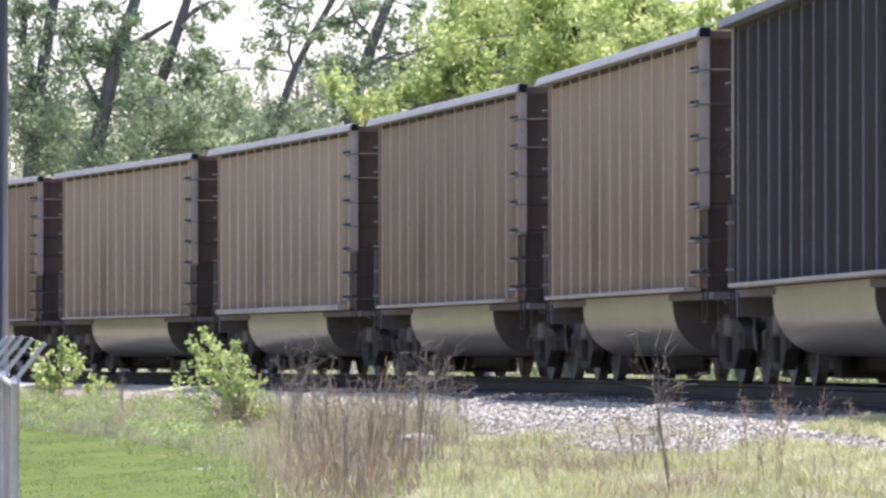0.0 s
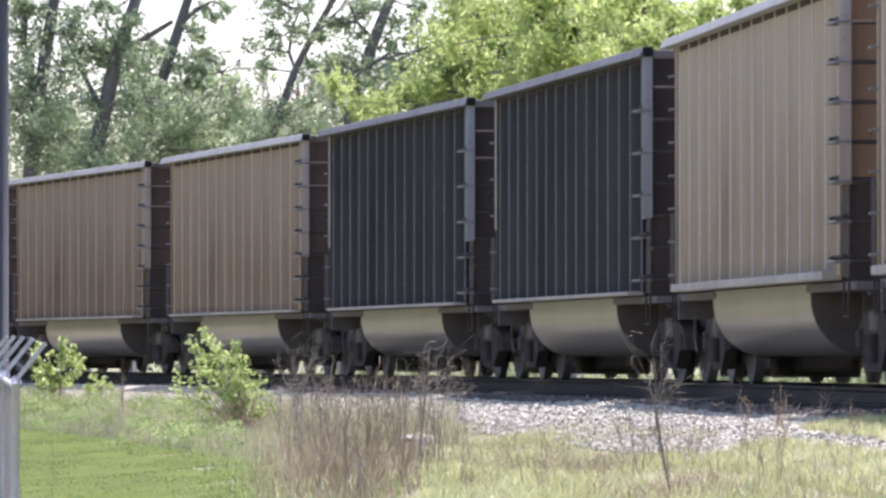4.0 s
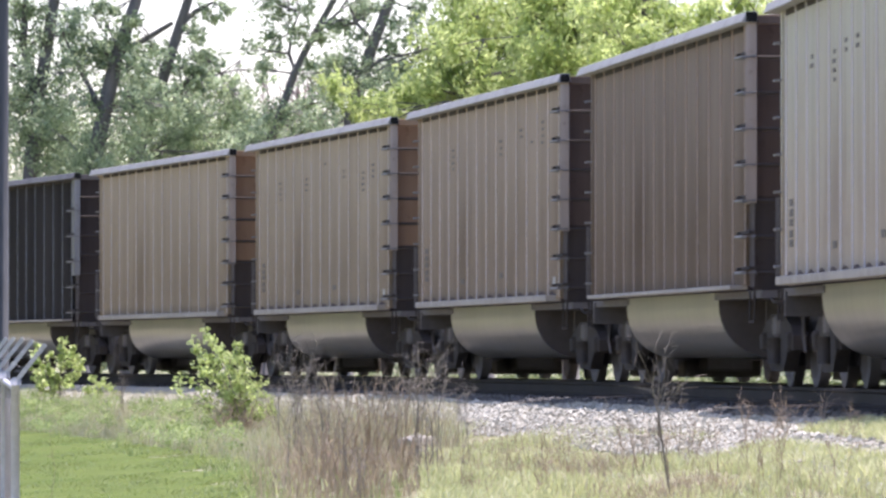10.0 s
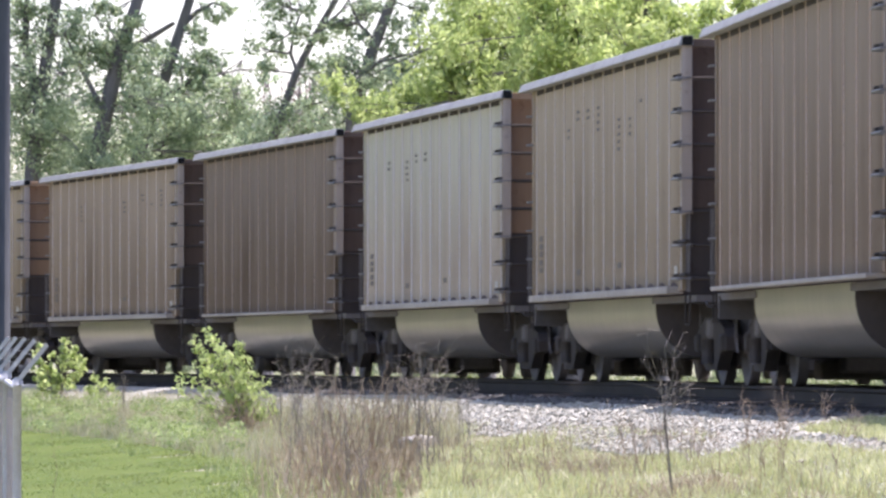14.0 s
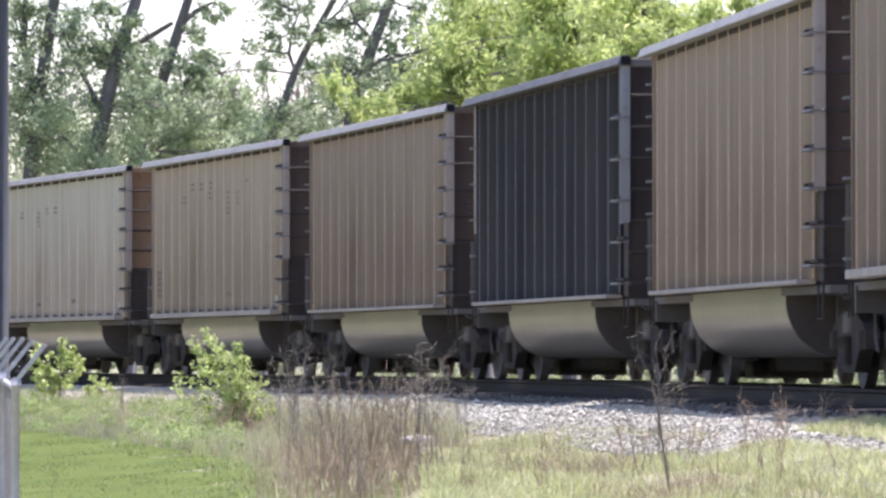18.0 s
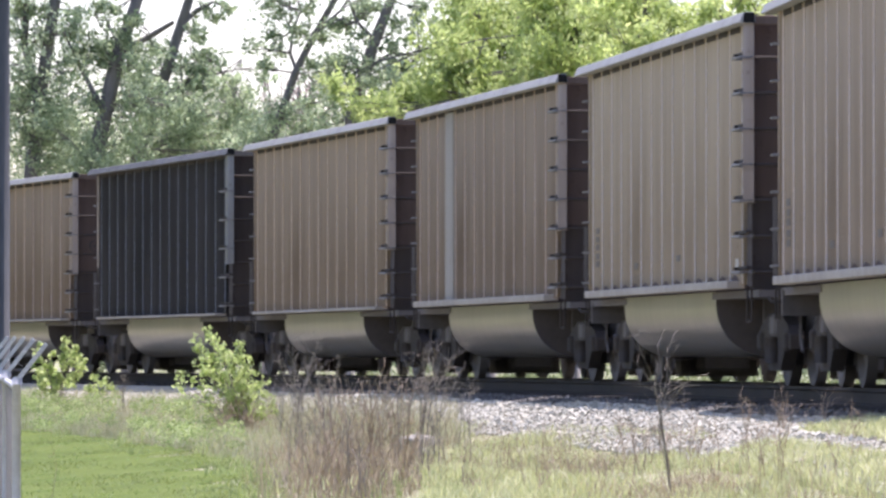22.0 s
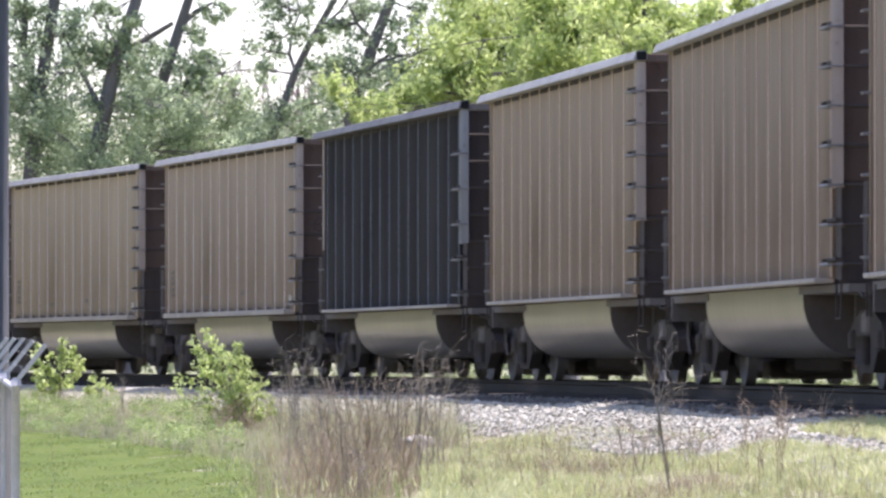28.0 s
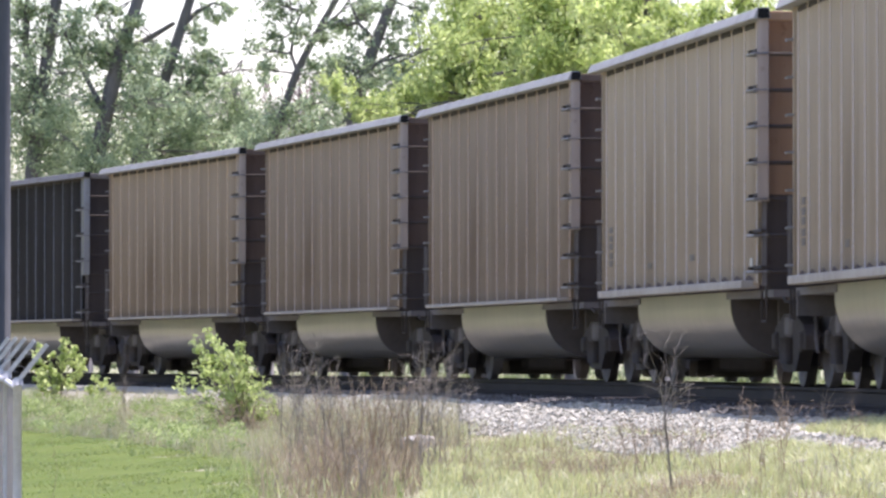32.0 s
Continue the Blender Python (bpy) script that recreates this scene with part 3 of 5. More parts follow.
    rows = [(1.646, 122, 7.245, 0.514), (2.02, 122, 6.778, 0.514), (2.488, 122, 7.152, 0.468), (2.862, 122, 6.778, 0.421), (1.927, 122, 6.357, 0.468), (1.646, 122, 7.9, 0.327), (1.553, 122, 6.029, 0.468), (2.582, 122, 6.31, 0.468), (1.646, 122, 6.684, 0.421), (2.207, 122, 7.526, 0.421), (2.02, 122, 5.655, 0.561)]
    tree("willow_tree", [(2.114, 122, 0.75), (2.095, 122, 5.655), (2.161, 122, 6.59), (2.226, 122, 7.526), (2.301, 122, 8.555)], [0.2, 0.15, 0.12, 0.08, 0.03],
         [([(2.133, 122, 6.123), (1.646, 122, 6.965), (1.366, 122, 7.713)], [0.06, 0.045, 0.02]), ([(2.151, 122, 6.31), (2.769, 122, 6.965), (2.956, 122, 7.713)], [0.06, 0.04, 0.02])],
         rows, LEAF_WILLOW, 0.13, 900, "bright yellow-green willow with drooping leafy sprays", rng, 0.9, 0.32, 1.0)
    rows = [(3.04, 118, 7.06, 0.407), (3.447, 118, 6.834, 0.362), (3.764, 118, 7.006, 0.217), (3.221, 118, 6.427, 0.407), (3.673, 118, 6.517, 0.317), (4.324, 118, 7.259, 0.127), (4.759, 118, 7.313, 0.109), (4.125, 118, 6.879, 0.226), (4.94, 118, 6.969, 0.362), (5.754, 118, 7.15, 0.362), (3.402, 118, 5.884, 0.543), (4.487, 118, 6.698, 0.271)]
    tree("willow_tree", [(3.492, 118, 0.75), (3.447, 118, 5.522), (3.356, 118, 6.427), (3.221, 118, 7.331), (3.13, 118, 8.145)], [0.17, 0.13, 0.1, 0.06, 0.03],
         [([(3.402, 118, 5.974), (3.944, 118, 6.607), (4.487, 118, 6.969), (5.03, 118, 7.06)], [0.06, 0.045, 0.03, 0.015])],
         rows, LEAF_WILLOW, 0.13, 900, "bright yellow-green willow with drooping leafy sprays", rng, 0.9, 0.32, 1.0)


def build_understory():
    """Low leafy brush on the far side of the track and under the trees."""
    rng = np.random.default_rng(21)
    cs, sp, ct = [], [], []
    for _ in range(330):
        s, u = rng.uniform(-50, 110), -rng.uniform(7, 26)
        x, y, _ = track(s, u)
        z = float(ground_z(x, y))
        h = rng.uniform(0.5, 1.5) + (1.2 if y > 135 else 0) + (1.2 if y > 150 and x < -2 else 0)
        for _ in range(3):
            cs.append((x + rng.normal() * 0.5, y + rng.normal() * 0.8, z + h * rng.uniform(0.15, 1.0)))
            sp.append(rng.uniform(0.3, 0.65))
            ct.append(70)
    v, f = leaf_cloud(rng, np.array(cs), np.array(sp), np.array(ct), 0.16, 0.5)
    stuff("underbrush", v, f, LEAF_BRUSH, "tangled green brush growing behind the railway embankment", "brush")
    cs, sp, ct = [], [], []
    for _ in range(240):
        y = rng.uniform(176, 200)
        x = (rng.uniform(-20, 640) - 784) * y / 13043
        z = 1.6 + (634.6 - rng.triangular(130 if x < -4.6 else 190, 290, 330)) * y / 13043
        cs.append((x, y, z))
        sp.append(rng.uniform(0.6, 1.3))
        ct.append(75)
    v, f = leaf_cloud(rng, np.array(cs), np.array(sp), np.array(ct), 0.13, 0.5)
    stuff("woodland_edge", v, f, LEAF_BRUSH, "pale green woodland edge far behind the tall trees", "woods")
    # unseen woods added to close the plain and darken what the tubs reflect
    n = 620
    a = rng.uniform(radians(-172), radians(-9), n)
    d = rng.uniform(180, 240, n)
    cs = np.stack([d * np.sin(a), d * np.cos(a), rng.uniform(1, 15, n)], 1)
    v, f = leaf_cloud(rng, cs, rng.uniform(3, 5, n), np.full(n, 60), 1.5, 0.6)
    stuff("unseen_woods", v, f, LEAF_DARK, "dark green woods added out of view for the reflections", "woods")
    # unseen belt of tall trees added beyond the fence for the tubs to reflect
    n = 330
    w = rng.uniform(0, 1, n)
    cs = np.stack([-22 - 34 * w + rng.normal(0, 3, n), 190 - 75 * w + rng.normal(0, 5, n), rng.uniform(1, 15, n)], 1)
    v, f = leaf_cloud(rng, cs, rng.uniform(1.6, 3, n), np.full(n, 90), 0.8, 0.6)
    stuff("unseen_tree_belt", v, f, LEAF_DARK, "belt of leafy green trees added out of view for the reflections", "woods")
    for px, py, h in ((-4.7, 214, 9.4), (-3.9, 216, 9.7), (-7.6, 212, 9.2), (-6.8, 210, 8.8), (-5.4, 215, 8.8)):
        bm = bmesh.new()
        z0 = float(ground_z(px, py))
        for _ in range(46):
            a, r = rng.uniform(0, 2 * math.pi), rng.uniform(0.2, 1.0)
            top = Vector((r * math.cos(a), r * math.sin(a), (h - z0) * rng.uniform(0.7, 1.05)))
            mid = top * 0.55 + Vector((rng.normal() * 0.12, rng.normal() * 0.12, 0))
            tube(bm, [(0, 0, 0), mid, top], [0.05, 0.032, 0.014], 3, False)
            for _ in range(12):
                p = mid.lerp(top, rng.uniform(0.1, 0.95))
                e = p + Vector((rng.normal() * 0.3, rng.normal() * 0.3, rng.uniform(0.25, 0.7)))
                tube(bm, [p, e], [0.02, 0.01], 3, False)
        ob = part("bare_tree", bm, BARK_PINK, None)
        ob.location = (px, py, z0)
        tagged(ob, "leafless tree with fine pinkish twigs in the distance", "tree", "bare trees far off")


# ---- shrubs and weeds beside the track ----
SWAYING = []                    # what the wind of the train stirs: thing, seed, degrees


def sapling(name, x, y, stems, leaf, count, seed, label):
    """stems: how far each top leans to the side, and its height; leaves stand in tufts along the upper part."""
    rng = np.random.default_rng(seed)
    root = new(name)
    root.location = (x, y, float(ground_z(x, y)))
    tagged(root, label, "shrub", "green shrubs beside the track")
    tips, spreads, counts = [], [], []
    for lean, h in stems:
        bm = bmesh.new()
        top = Vector((lean, rng.normal() * 0.25, h))
        mid = Vector((0.38 * lean + rng.normal() * 0.03, 0.4 * top.y, 0.5 * h))
        tube(bm, [(0.1 * lean, 0, -0.03), mid, top], [0.011, 0.008, 0.003], 5)
        for j in range(max(4, int(11 * h))):
            w = rng.uniform(-0.35, 1) if j else 1.0
            p = mid.lerp(top, w)
            e = p + Vector((rng.normal() * 0.085 * (1.3 - w), rng.normal() * 0.09, rng.uniform(-0.02, 0.07)))
            tube(bm, [p, e], [0.004, 0.002], 3, False)
            tips.append(e[:])
            spreads.append(rng.uniform(0.04, 0.12))
            counts.append(int(count * rng.uniform(0.5, 1.2)))
        part("stem", bm, BARK_DRY, root)
    v, f = leaf_cloud(rng, np.array(tips), np.array(spreads), np.array(counts), leaf, 0.55, 0.35, 0.9)
    mesh_from("foliage", v, f, LEAF_SAPLING, root)
    SWAYING.append((root, seed, 1.2))
    return root


def dry_shrub(x, y, height, width, seed, stems=7, twigs=9, fork=0.45, thick=0.7, wood=None, lean=None):
    """lean: the shrub stands on one stem, which leans so far to the side before it forks."""
    rng = np.random.default_rng(seed)
    z0 = float(ground_z(x, y))
    bm = bmesh.new()
    for k in range(stems):
        a, r = rng.uniform(0, 2 * math.pi), width / 2 * rng.uniform(0.15, 1.0)
        h = height * rng.uniform(0.65, 1.0)
        base = Vector((rng.normal() * 0.03, rng.normal() * 0.03, -0.03))
        knee = Vector((0.25 * r * math.cos(a), 0.25 * r * math.sin(a), h * fork * rng.uniform(0.7, 1.2)))
        top = Vector((r * math.cos(a), r * math.sin(a), h))
        if lean is not None:
            base = Vector((0, 0, -0.03))
            knee = Vector((lean * rng.uniform(0.96, 1.04), 0, height * fork * rng.uniform(0.72, 1.12)))
            top.x += lean
        tube(bm, [base, knee, knee.lerp(top, 0.5) + Vector(rng.normal(size=3)) * 0.03, top], [0.005 * thick, 0.0044 * thick, 0.0036 * thick, 0.0022 * thick], 4, False)
        for _ in range(twigs):
            p = knee.lerp(top, rng.uniform(0.0, 1.0))
            e = p + Vector((rng.normal() * 0.07, rng.normal() * 0.07, rng.uniform(0.0, 0.15)))
            tube(bm, [p, e], [0.0025 * thick, 0.0016 * thick], 3, False)
            if rng.random() < 0.8:
                g = e + Vector((rng.normal() * 0.05, rng.normal() * 0.05, rng.uniform(-0.02, 0.08)))
                tube(bm, [e, g], [0.0022 * thick, 0.0018 * thick], 3, False)
    ob = part("dry_shrub", bm, wood or BARK_DRY, None)
    ob.location = (x, y, z0)
    if height > 0.7:
        SWAYING.append((ob, seed, 2.6))
    if wood:
        return tagged(ob, "clump of thin brown dead weed stalks", "weeds", "dead weed clumps beside the track")
    return tagged(ob, "leafless grey-brown shrub of thin forked twigs", "shrub", "dry shrubs beside the track")


def rock():
    """A pale weathered stone slab lying in the weeds."""
    bm = bmesh.new()
    bmesh.ops.create_icosphere(bm, subdivisions=3, radius=1.0)
    for v in bm.verts:
        d = 1 + 0.35 * noise.noise(v.co * 1.7) + 0.12 * noise.noise(v.co * 5)
        v.co = Vector((v.co.x * 0.21 * d, v.co.y * 0.16 * d, max(v.co.z, -0.5) * 0.1 * d))
    for f in bm.faces:
        f.smooth = True
    ob = part("rock", bm, ROCK, None)
    x, y = (-0.24, 73)
    ob.location = (x, y, float(ground_z(x, y)) + 0.1)
    ob.rotation_euler = (0, radians(6), 0.4)
    tagged(ob, "pale grey stone lying among dry weeds", "rock")


def scatter(rng, n, s0, s1, u0, u1, keep=None):
    """Random places beside the track, in the plan."""
    s, u = rng.uniform(s0, s1, n), rng.uniform(u0, u1, n)
    base = np.array([side_line(v) for v in np.arange(s0 - 1, s1 + 1.5, 0.5)])
    i = np.clip(((s - s0 + 1) / 0.5), 0, len(base) - 1.001)
    k, w = i.astype(int), (i % 1)[:, None]
    b = base[k] * (1 - w) + base[k + 1] * w
    x, y = b[:, 0] + np.cos(b[:, 2]) * (HALF - u), b[:, 1] + np.sin(b[:, 2]) * (HALF - u)
    if keep is not None:
        m = keep(x, y, u)
        x, y, u = x[m], y[m], u[m]
    return x, y, u


def patchy(x, y, scale, seed):
    """Smooth random field 0..1 for patches."""
    r = np.random.default_rng(seed)
    v = np.zeros_like(x)
    for _ in range(6):
        a, p = r.uniform(0, 2 * math.pi), r.uniform(0, 6.28)
        k = r.uniform(0.5, 1.6) / scale
        v += np.sin((x * math.cos(a) + y * 0.3 * math.sin(a)) * k * 6.28 + p)
    return 1 / (1 + np.exp(-v))


def azimuth(x, y):
    """How far to the right of the camera's line a place lies, in milliradians."""
    return 1000 * x / y


def build_growth():
    rng = np.random.default_rng(31)
    # the lawn under the blades
    ys = np.arange(46, 126, 1.0)
    w = np.linspace(0, 1, 24)
    edge = np.interp(ys, [58, 117], [6.9, 5.6]) + 0.35 * np.sin(ys * 0.7) + 0.25 * np.sin(ys * 1.9 + 1) + rng.normal(0, 0.12, len(ys))
    gx = np.array([[-0.07 * y + t * (float(side_line(y - 112.1)[0]) + HALF - e + 0.07 * y) for t in w] for y, e in zip(ys, edge)])
    gy = np.repeat(ys[:, None], len(w), 1)
    verts = np.stack([gx, gy, ground_z(gx, gy) + np.where(w < 0.94, 0.02, -0.06)[None, :]], -1).reshape(-1, 3)
    i, j = np.meshgrid(np.arange(len(ys) - 1), np.arange(len(w) - 1), indexing="ij")
    a = (i * len(w) + j).ravel()
    ob = mesh_from("lawn", verts, np.stack([a, a + 1, a + len(w) + 1, a + len(w)], 1), LAWN, smooth=True)
    tagged(ob, "smooth bright green mown lawn", "lawn", kind="structure")
    # mown turf
    x, y, u = scatter(rng, 110000, -75, 20, 4.9, 13, lambda x, y, u: (azimuth(x, y) < -8) & (azimuth(x, y) > -66) & (u > np.interp(y, [58, 117], [6.7, 5.3]) + 0.7 * (patchy(x, y, 3, 1) - 0.5)))
    v, f = blades(rng, x, y, ground_z(x, y) + 0.02, 0.016 + 0.03 * patchy(x, y, 1.6, 23), 0.014, 1.3)
    stuff("turf", v, f, GRASS_GREEN, "short bright green mown grass", "grass")
    m = patchy(x, y, 1.3, 24) > 0.55 + 0.3 * rng.random(len(x))
    v, f = blades(rng, x[m], y[m], ground_z(x[m], y[m]) + 0.02, 0.04, 0.014, 1.0)
    stuff("turf", v, f, GRASS_LUSH, "darker lush tufts in the mown grass", "grass")
    # yellow-green meadow grass beside the stones
    x, y, u = scatter(rng, 160000, -88, 35, 3.0, 8.5, lambda x, y, u: (azimuth(x, y) > -24) & (azimuth(x, y) < 66) & ((azimuth(x, y) > -3) | (rng.random(len(x)) < 0.02)) & (u > 3.0 + 0.6 * patchy(x, y, 4, 2)))
    h = 0.035 + 0.09 * patchy(x, y, 2.0, 3)
    v, f = blades(rng, x, y, np.maximum(ground_z(x, y), np.interp(u, [3.0, 3.3, 3.6], [0.93, 0.88, 0.7])), h, 0.011, 0.5)
    stuff("meadow_grass", v, f, GRASS_YELLOW, "yellow-green meadow grass with dry tips", "grass")
    x1, y1, u1 = scatter(rng, 7000, -64, -53.5, 2.1, 2.68, lambda x, y, u: patchy(x, y, 2.5, 15) > 0.2)
    x2, y2, u2 = scatter(rng, 15000, -82, -56, 3.02, 3.7)
    x, y, u = np.concatenate([x1, x2]), np.concatenate([y1, y2]), np.concatenate([u1, u2])
    v, f = blades(rng, x, y, np.interp(u, [1.95, 2.7, 3.3, 3.6, 3.7], [1.09, 0.985, 0.88, 0.79, 0.76]), 0.1, 0.011, 0.6)
    stuff("meadow_grass", v, f, GRASS_YELLOW, "tufts of yellow-green grass growing through the stones", "grass")
    # dry tall grass along the foot of the bank
    x, y, u = scatter(rng, 60000, -40, 60, 2.6, 6.5, lambda x, y, u: (azimuth(x, y) < 2) & (azimuth(x, y) > -66))
    v, f = blades(rng, x, y, ground_z(x, y), 0.22, 0.01, 0.35)
    stuff("dry_grass", v, f, GRASS_DRY, "pale dry grass standing along the bank", "grass")
    x, y, u = scatter(rng, 11000, -78, 30, 3.4, 8, lambda x, y, u: (azimuth(x, y) > -2) & (azimuth(x, y) < 66))
    v, f = blades(rng, x, y, ground_z(x, y), 0.26, 0.0045, 0.7)
    stuff("dry_grass", v, f, WEED_DRY, "scattered dry straw stems in the meadow", "grass")
    x, y, u = scatter(rng, 26000, -82, -44, 4.0, 7.5, lambda x, y, u: (azimuth(x, y) > -2) & (azimuth(x, y) < 64) & (patchy(x, y, 1.8, 44) > 0.45))
    v, f = blades(rng, x, y, ground_z(x, y), 0.14, 0.007, 0.7)
    stuff("dry_grass", v, f, WEED_DRY, "patches of pale bent straw in the meadow", "grass")
    # green broadleaf weeds
    x, y, u = scatter(rng, 1500, -50, 25, 3.9, 6.6, lambda x, y, u: (patchy(x, y, 1.6, 33) > 0.5) & (azimuth(x, y) < -34 + 8 * rng.random(len(x))) & (azimuth(x, y) > -62))
    c = np.stack([x, y, ground_z(x, y) + rng.uniform(0.08, 0.3, len(x))], 1)
    v, f = leaf_cloud(rng, c, rng.uniform(0.08, 0.2, len(c)), np.full(len(c), 60), 0.036, 0.5)
    stuff("broadleaf_weeds", v, f, LEAF_WEED, "low leafy green weeds among the grass", "weeds")
    x, y, u = scatter(rng, 42000, -62, 25, 4.8, 8.2, lambda x, y, u: (azimuth(x, y) < -24 + 5 * rng.random(len(x))) & (azimuth(x, y) > -66) & (u < np.interp(y, [58, 117], [7.1, 5.9]) + 1.2 * (patchy(x, y, 1.5, 17) - 0.5)))
    v, f = blades(rng, x, y, ground_z(x, y), 0.05 + 0.12 * patchy(x, y, 1.1, 18), 0.012, 0.6)
    stuff("rough_grass", v, f, GRASS_ROUGH, "taller green grass fringing the mown lawn", "grass")
    # brown thicket of dead weeds
    x, y, u = scatter(rng, 19000, -75, -10, 3.8, 9, lambda x, y, u: (azimuth(x, y) > -29 + 5 * patchy(x, y, 2, 4) + 14 * rng.random(len(x))) & (azimuth(x, y) < 4 - 4 * patchy(x, y, 3, 6) - 14 * rng.random(len(x))) & (y > 52) & (y < 88))
    v, f = blades(rng, x, y, ground_z(x, y), 0.14 + 0.24 * patchy(x, y, 1.2, 8), 0.008, 0.35)
    stuff("dead_weeds", v, f, WEED_DRY, "thicket of brown dead weed stalks", "weeds")
    x, y, u = scatter(rng, 48000, -75, -38, 3.4, 9, lambda x, y, u: (azimuth(x, y) > -27 + 16 * rng.random(len(x))) & (azimuth(x, y) < 2 - 16 * rng.random(len(x))) & (y > 54) & (y < 74))
    v, f = blades(rng, x, y, ground_z(x, y), 0.12 + 0.28 * patchy(x, y, 0.9, 38), 0.006, 0.6)
    stuff("dead_weeds", v, f, WEED_DRY, "matted brown dead weeds and straw", "weeds")
    x, y, u = scatter(rng, 8000, -75, -10, 3.8, 9, lambda x, y, u: (azimuth(x, y) > -26) & (azimuth(x, y) < 3) & (y < 88) & (patchy(x, y, 1.4, 27) > 0.4))
    v, f = blades(rng, x, y, ground_z(x, y), 0.1 + 0.16 * patchy(x, y, 1.2, 28), 0.01, 0.5)
    stuff("rough_grass", v, f, GRASS_ROUGH, "fresh green grass sprouting among the dead weeds", "grass")
    # far side
    x, y, u = scatter(rng, 30000, -55, 90, -14, -3.4)
    v, f = blades(rng, x, y, ground_z(x, y), 0.4, 0.02, 0.35)
    stuff("meadow_grass", v, f, GRASS_GREEN, "tall grass on the far side of the track", "grass")

    sapling("sapling", -2.52, 94, [(-0.56, 1.31), (-0.46, 1.21), (-0.74, 1.17), (-0.14, 1.10), (-0.22, 0.97), (0.0, 0.86), (0.2, 0.67), (0.3, 0.45), (-0.62, 0.86), (-0.92, 0.67), (-0.86, 0.56), (-0.7, 0.67), (-0.52, 0.69), (-0.05, 0.73),
            (-0.74, 0.45), (-0.3, 0.71), (-0.42, 0.54), (0.12, 0.49), (-0.1, 0.59), (0.34, 0.28), (-0.6, 0.99), (-0.33, 1.06)], 0.056, 30, 3, "leafy light green sapling with several stems among dry grass")
    sapling("shrub", -6.62, 126, [(-0.35, 1.0), (-0.12, 0.86), (0.12, 1.12), (0.32, 0.95), (0.42, 0.74), (-0.45, 0.62), (0.0, 0.5), (0.25, 0.4), (-0.28, 0.42), (-0.15, 0.66)], 0.09, 22, 4, "light green leafy shrub beside the fence")
    sapling("shrub", -5.846, 125, [(-0.1, 0.42), (0.1, 0.4), (0.16, 0.26), (-0.15, 0.25), (0.0, 0.3)], 0.08, 20, 5, "small light green shrub at the foot of the bank")
    dry_shrub(*(-0.173, 58), 1.22, 0.6, 41, 6, 16, 0.62)
    dry_shrub(*(-0.425, 66), 1.0, 0.7, 42, 6, 13, 0.6)
    dry_shrub(*(0.195, 62), 0.85, 0.3, 47, 2, 8, 0.6)
    dry_shrub(*(-1.186, 74), 1.15, 1.0, 43, 7, 14, 0.5)
    dry_shrub(1.46, 47, 1.07, 0.66, 44, 6, 8, 0.58, 0.55, None, -0.09)
    dry_shrub(-3.17, 60, 0.62, 0.1, 58, 1, 3, 0.6, 0.6, WEED_STEM)
    dry_shrub(-1.5, 75, 1.22, 0.85, 52, 8, 15, 0.5, 0.8)
    dry_shrub(-2.35, 90, 0.5, 0.75, 53, 12, 5, 0.4, 1.1, WEED_STEM)
    dry_shrub(-2.75, 92, 0.42, 0.6, 54, 10, 5, 0.4, 1.1, WEED_STEM)
    for k, (x, h, w) in enumerate(((-0.97, 0.72, 0.55), (-0.8, 0.95, 0.5), (-0.62, 1.0, 0.55), (-0.5, 0.88, 0.45), (-0.34, 0.92, 0.4))):
        dry_shrub(x, 57.5 + 0.4 * k, h, 1.6 * w, 60 + k, 15, 3, 0.25, 0.85, WEED_STEM)
    dry_shrub(*(-1.861, 84), 0.75, 0.7, 45, 6, 11)
    dry_shrub(*(-5.017, 115), 0.7, 0.5, 46, 6, 8)
    dry_shrub(*(-0.055, 60), 1.05, 0.5, 49, 4, 14, 0.6)
    r2 = np.random.default_rng(77)
    for _ in range(18):
        y = r2.uniform(52, 70)
        dry_shrub(r2.uniform(-23, 3) * y / 1000, y, r2.uniform(0.45, 0.85), 0.25, int(r2.integers(1000)), 2, 5, 0.6)
    rock()
    for _ in range(64):
        y = r2.uniform(47, 62)
        x = r2.uniform(-14, 56) * y / 1000
        dry_shrub(x, y, r2.uniform(0.22, 0.5), 0.2, int(r2.integers(1000)), 2, 4, 0.5, 0.62, WEED_STEM)


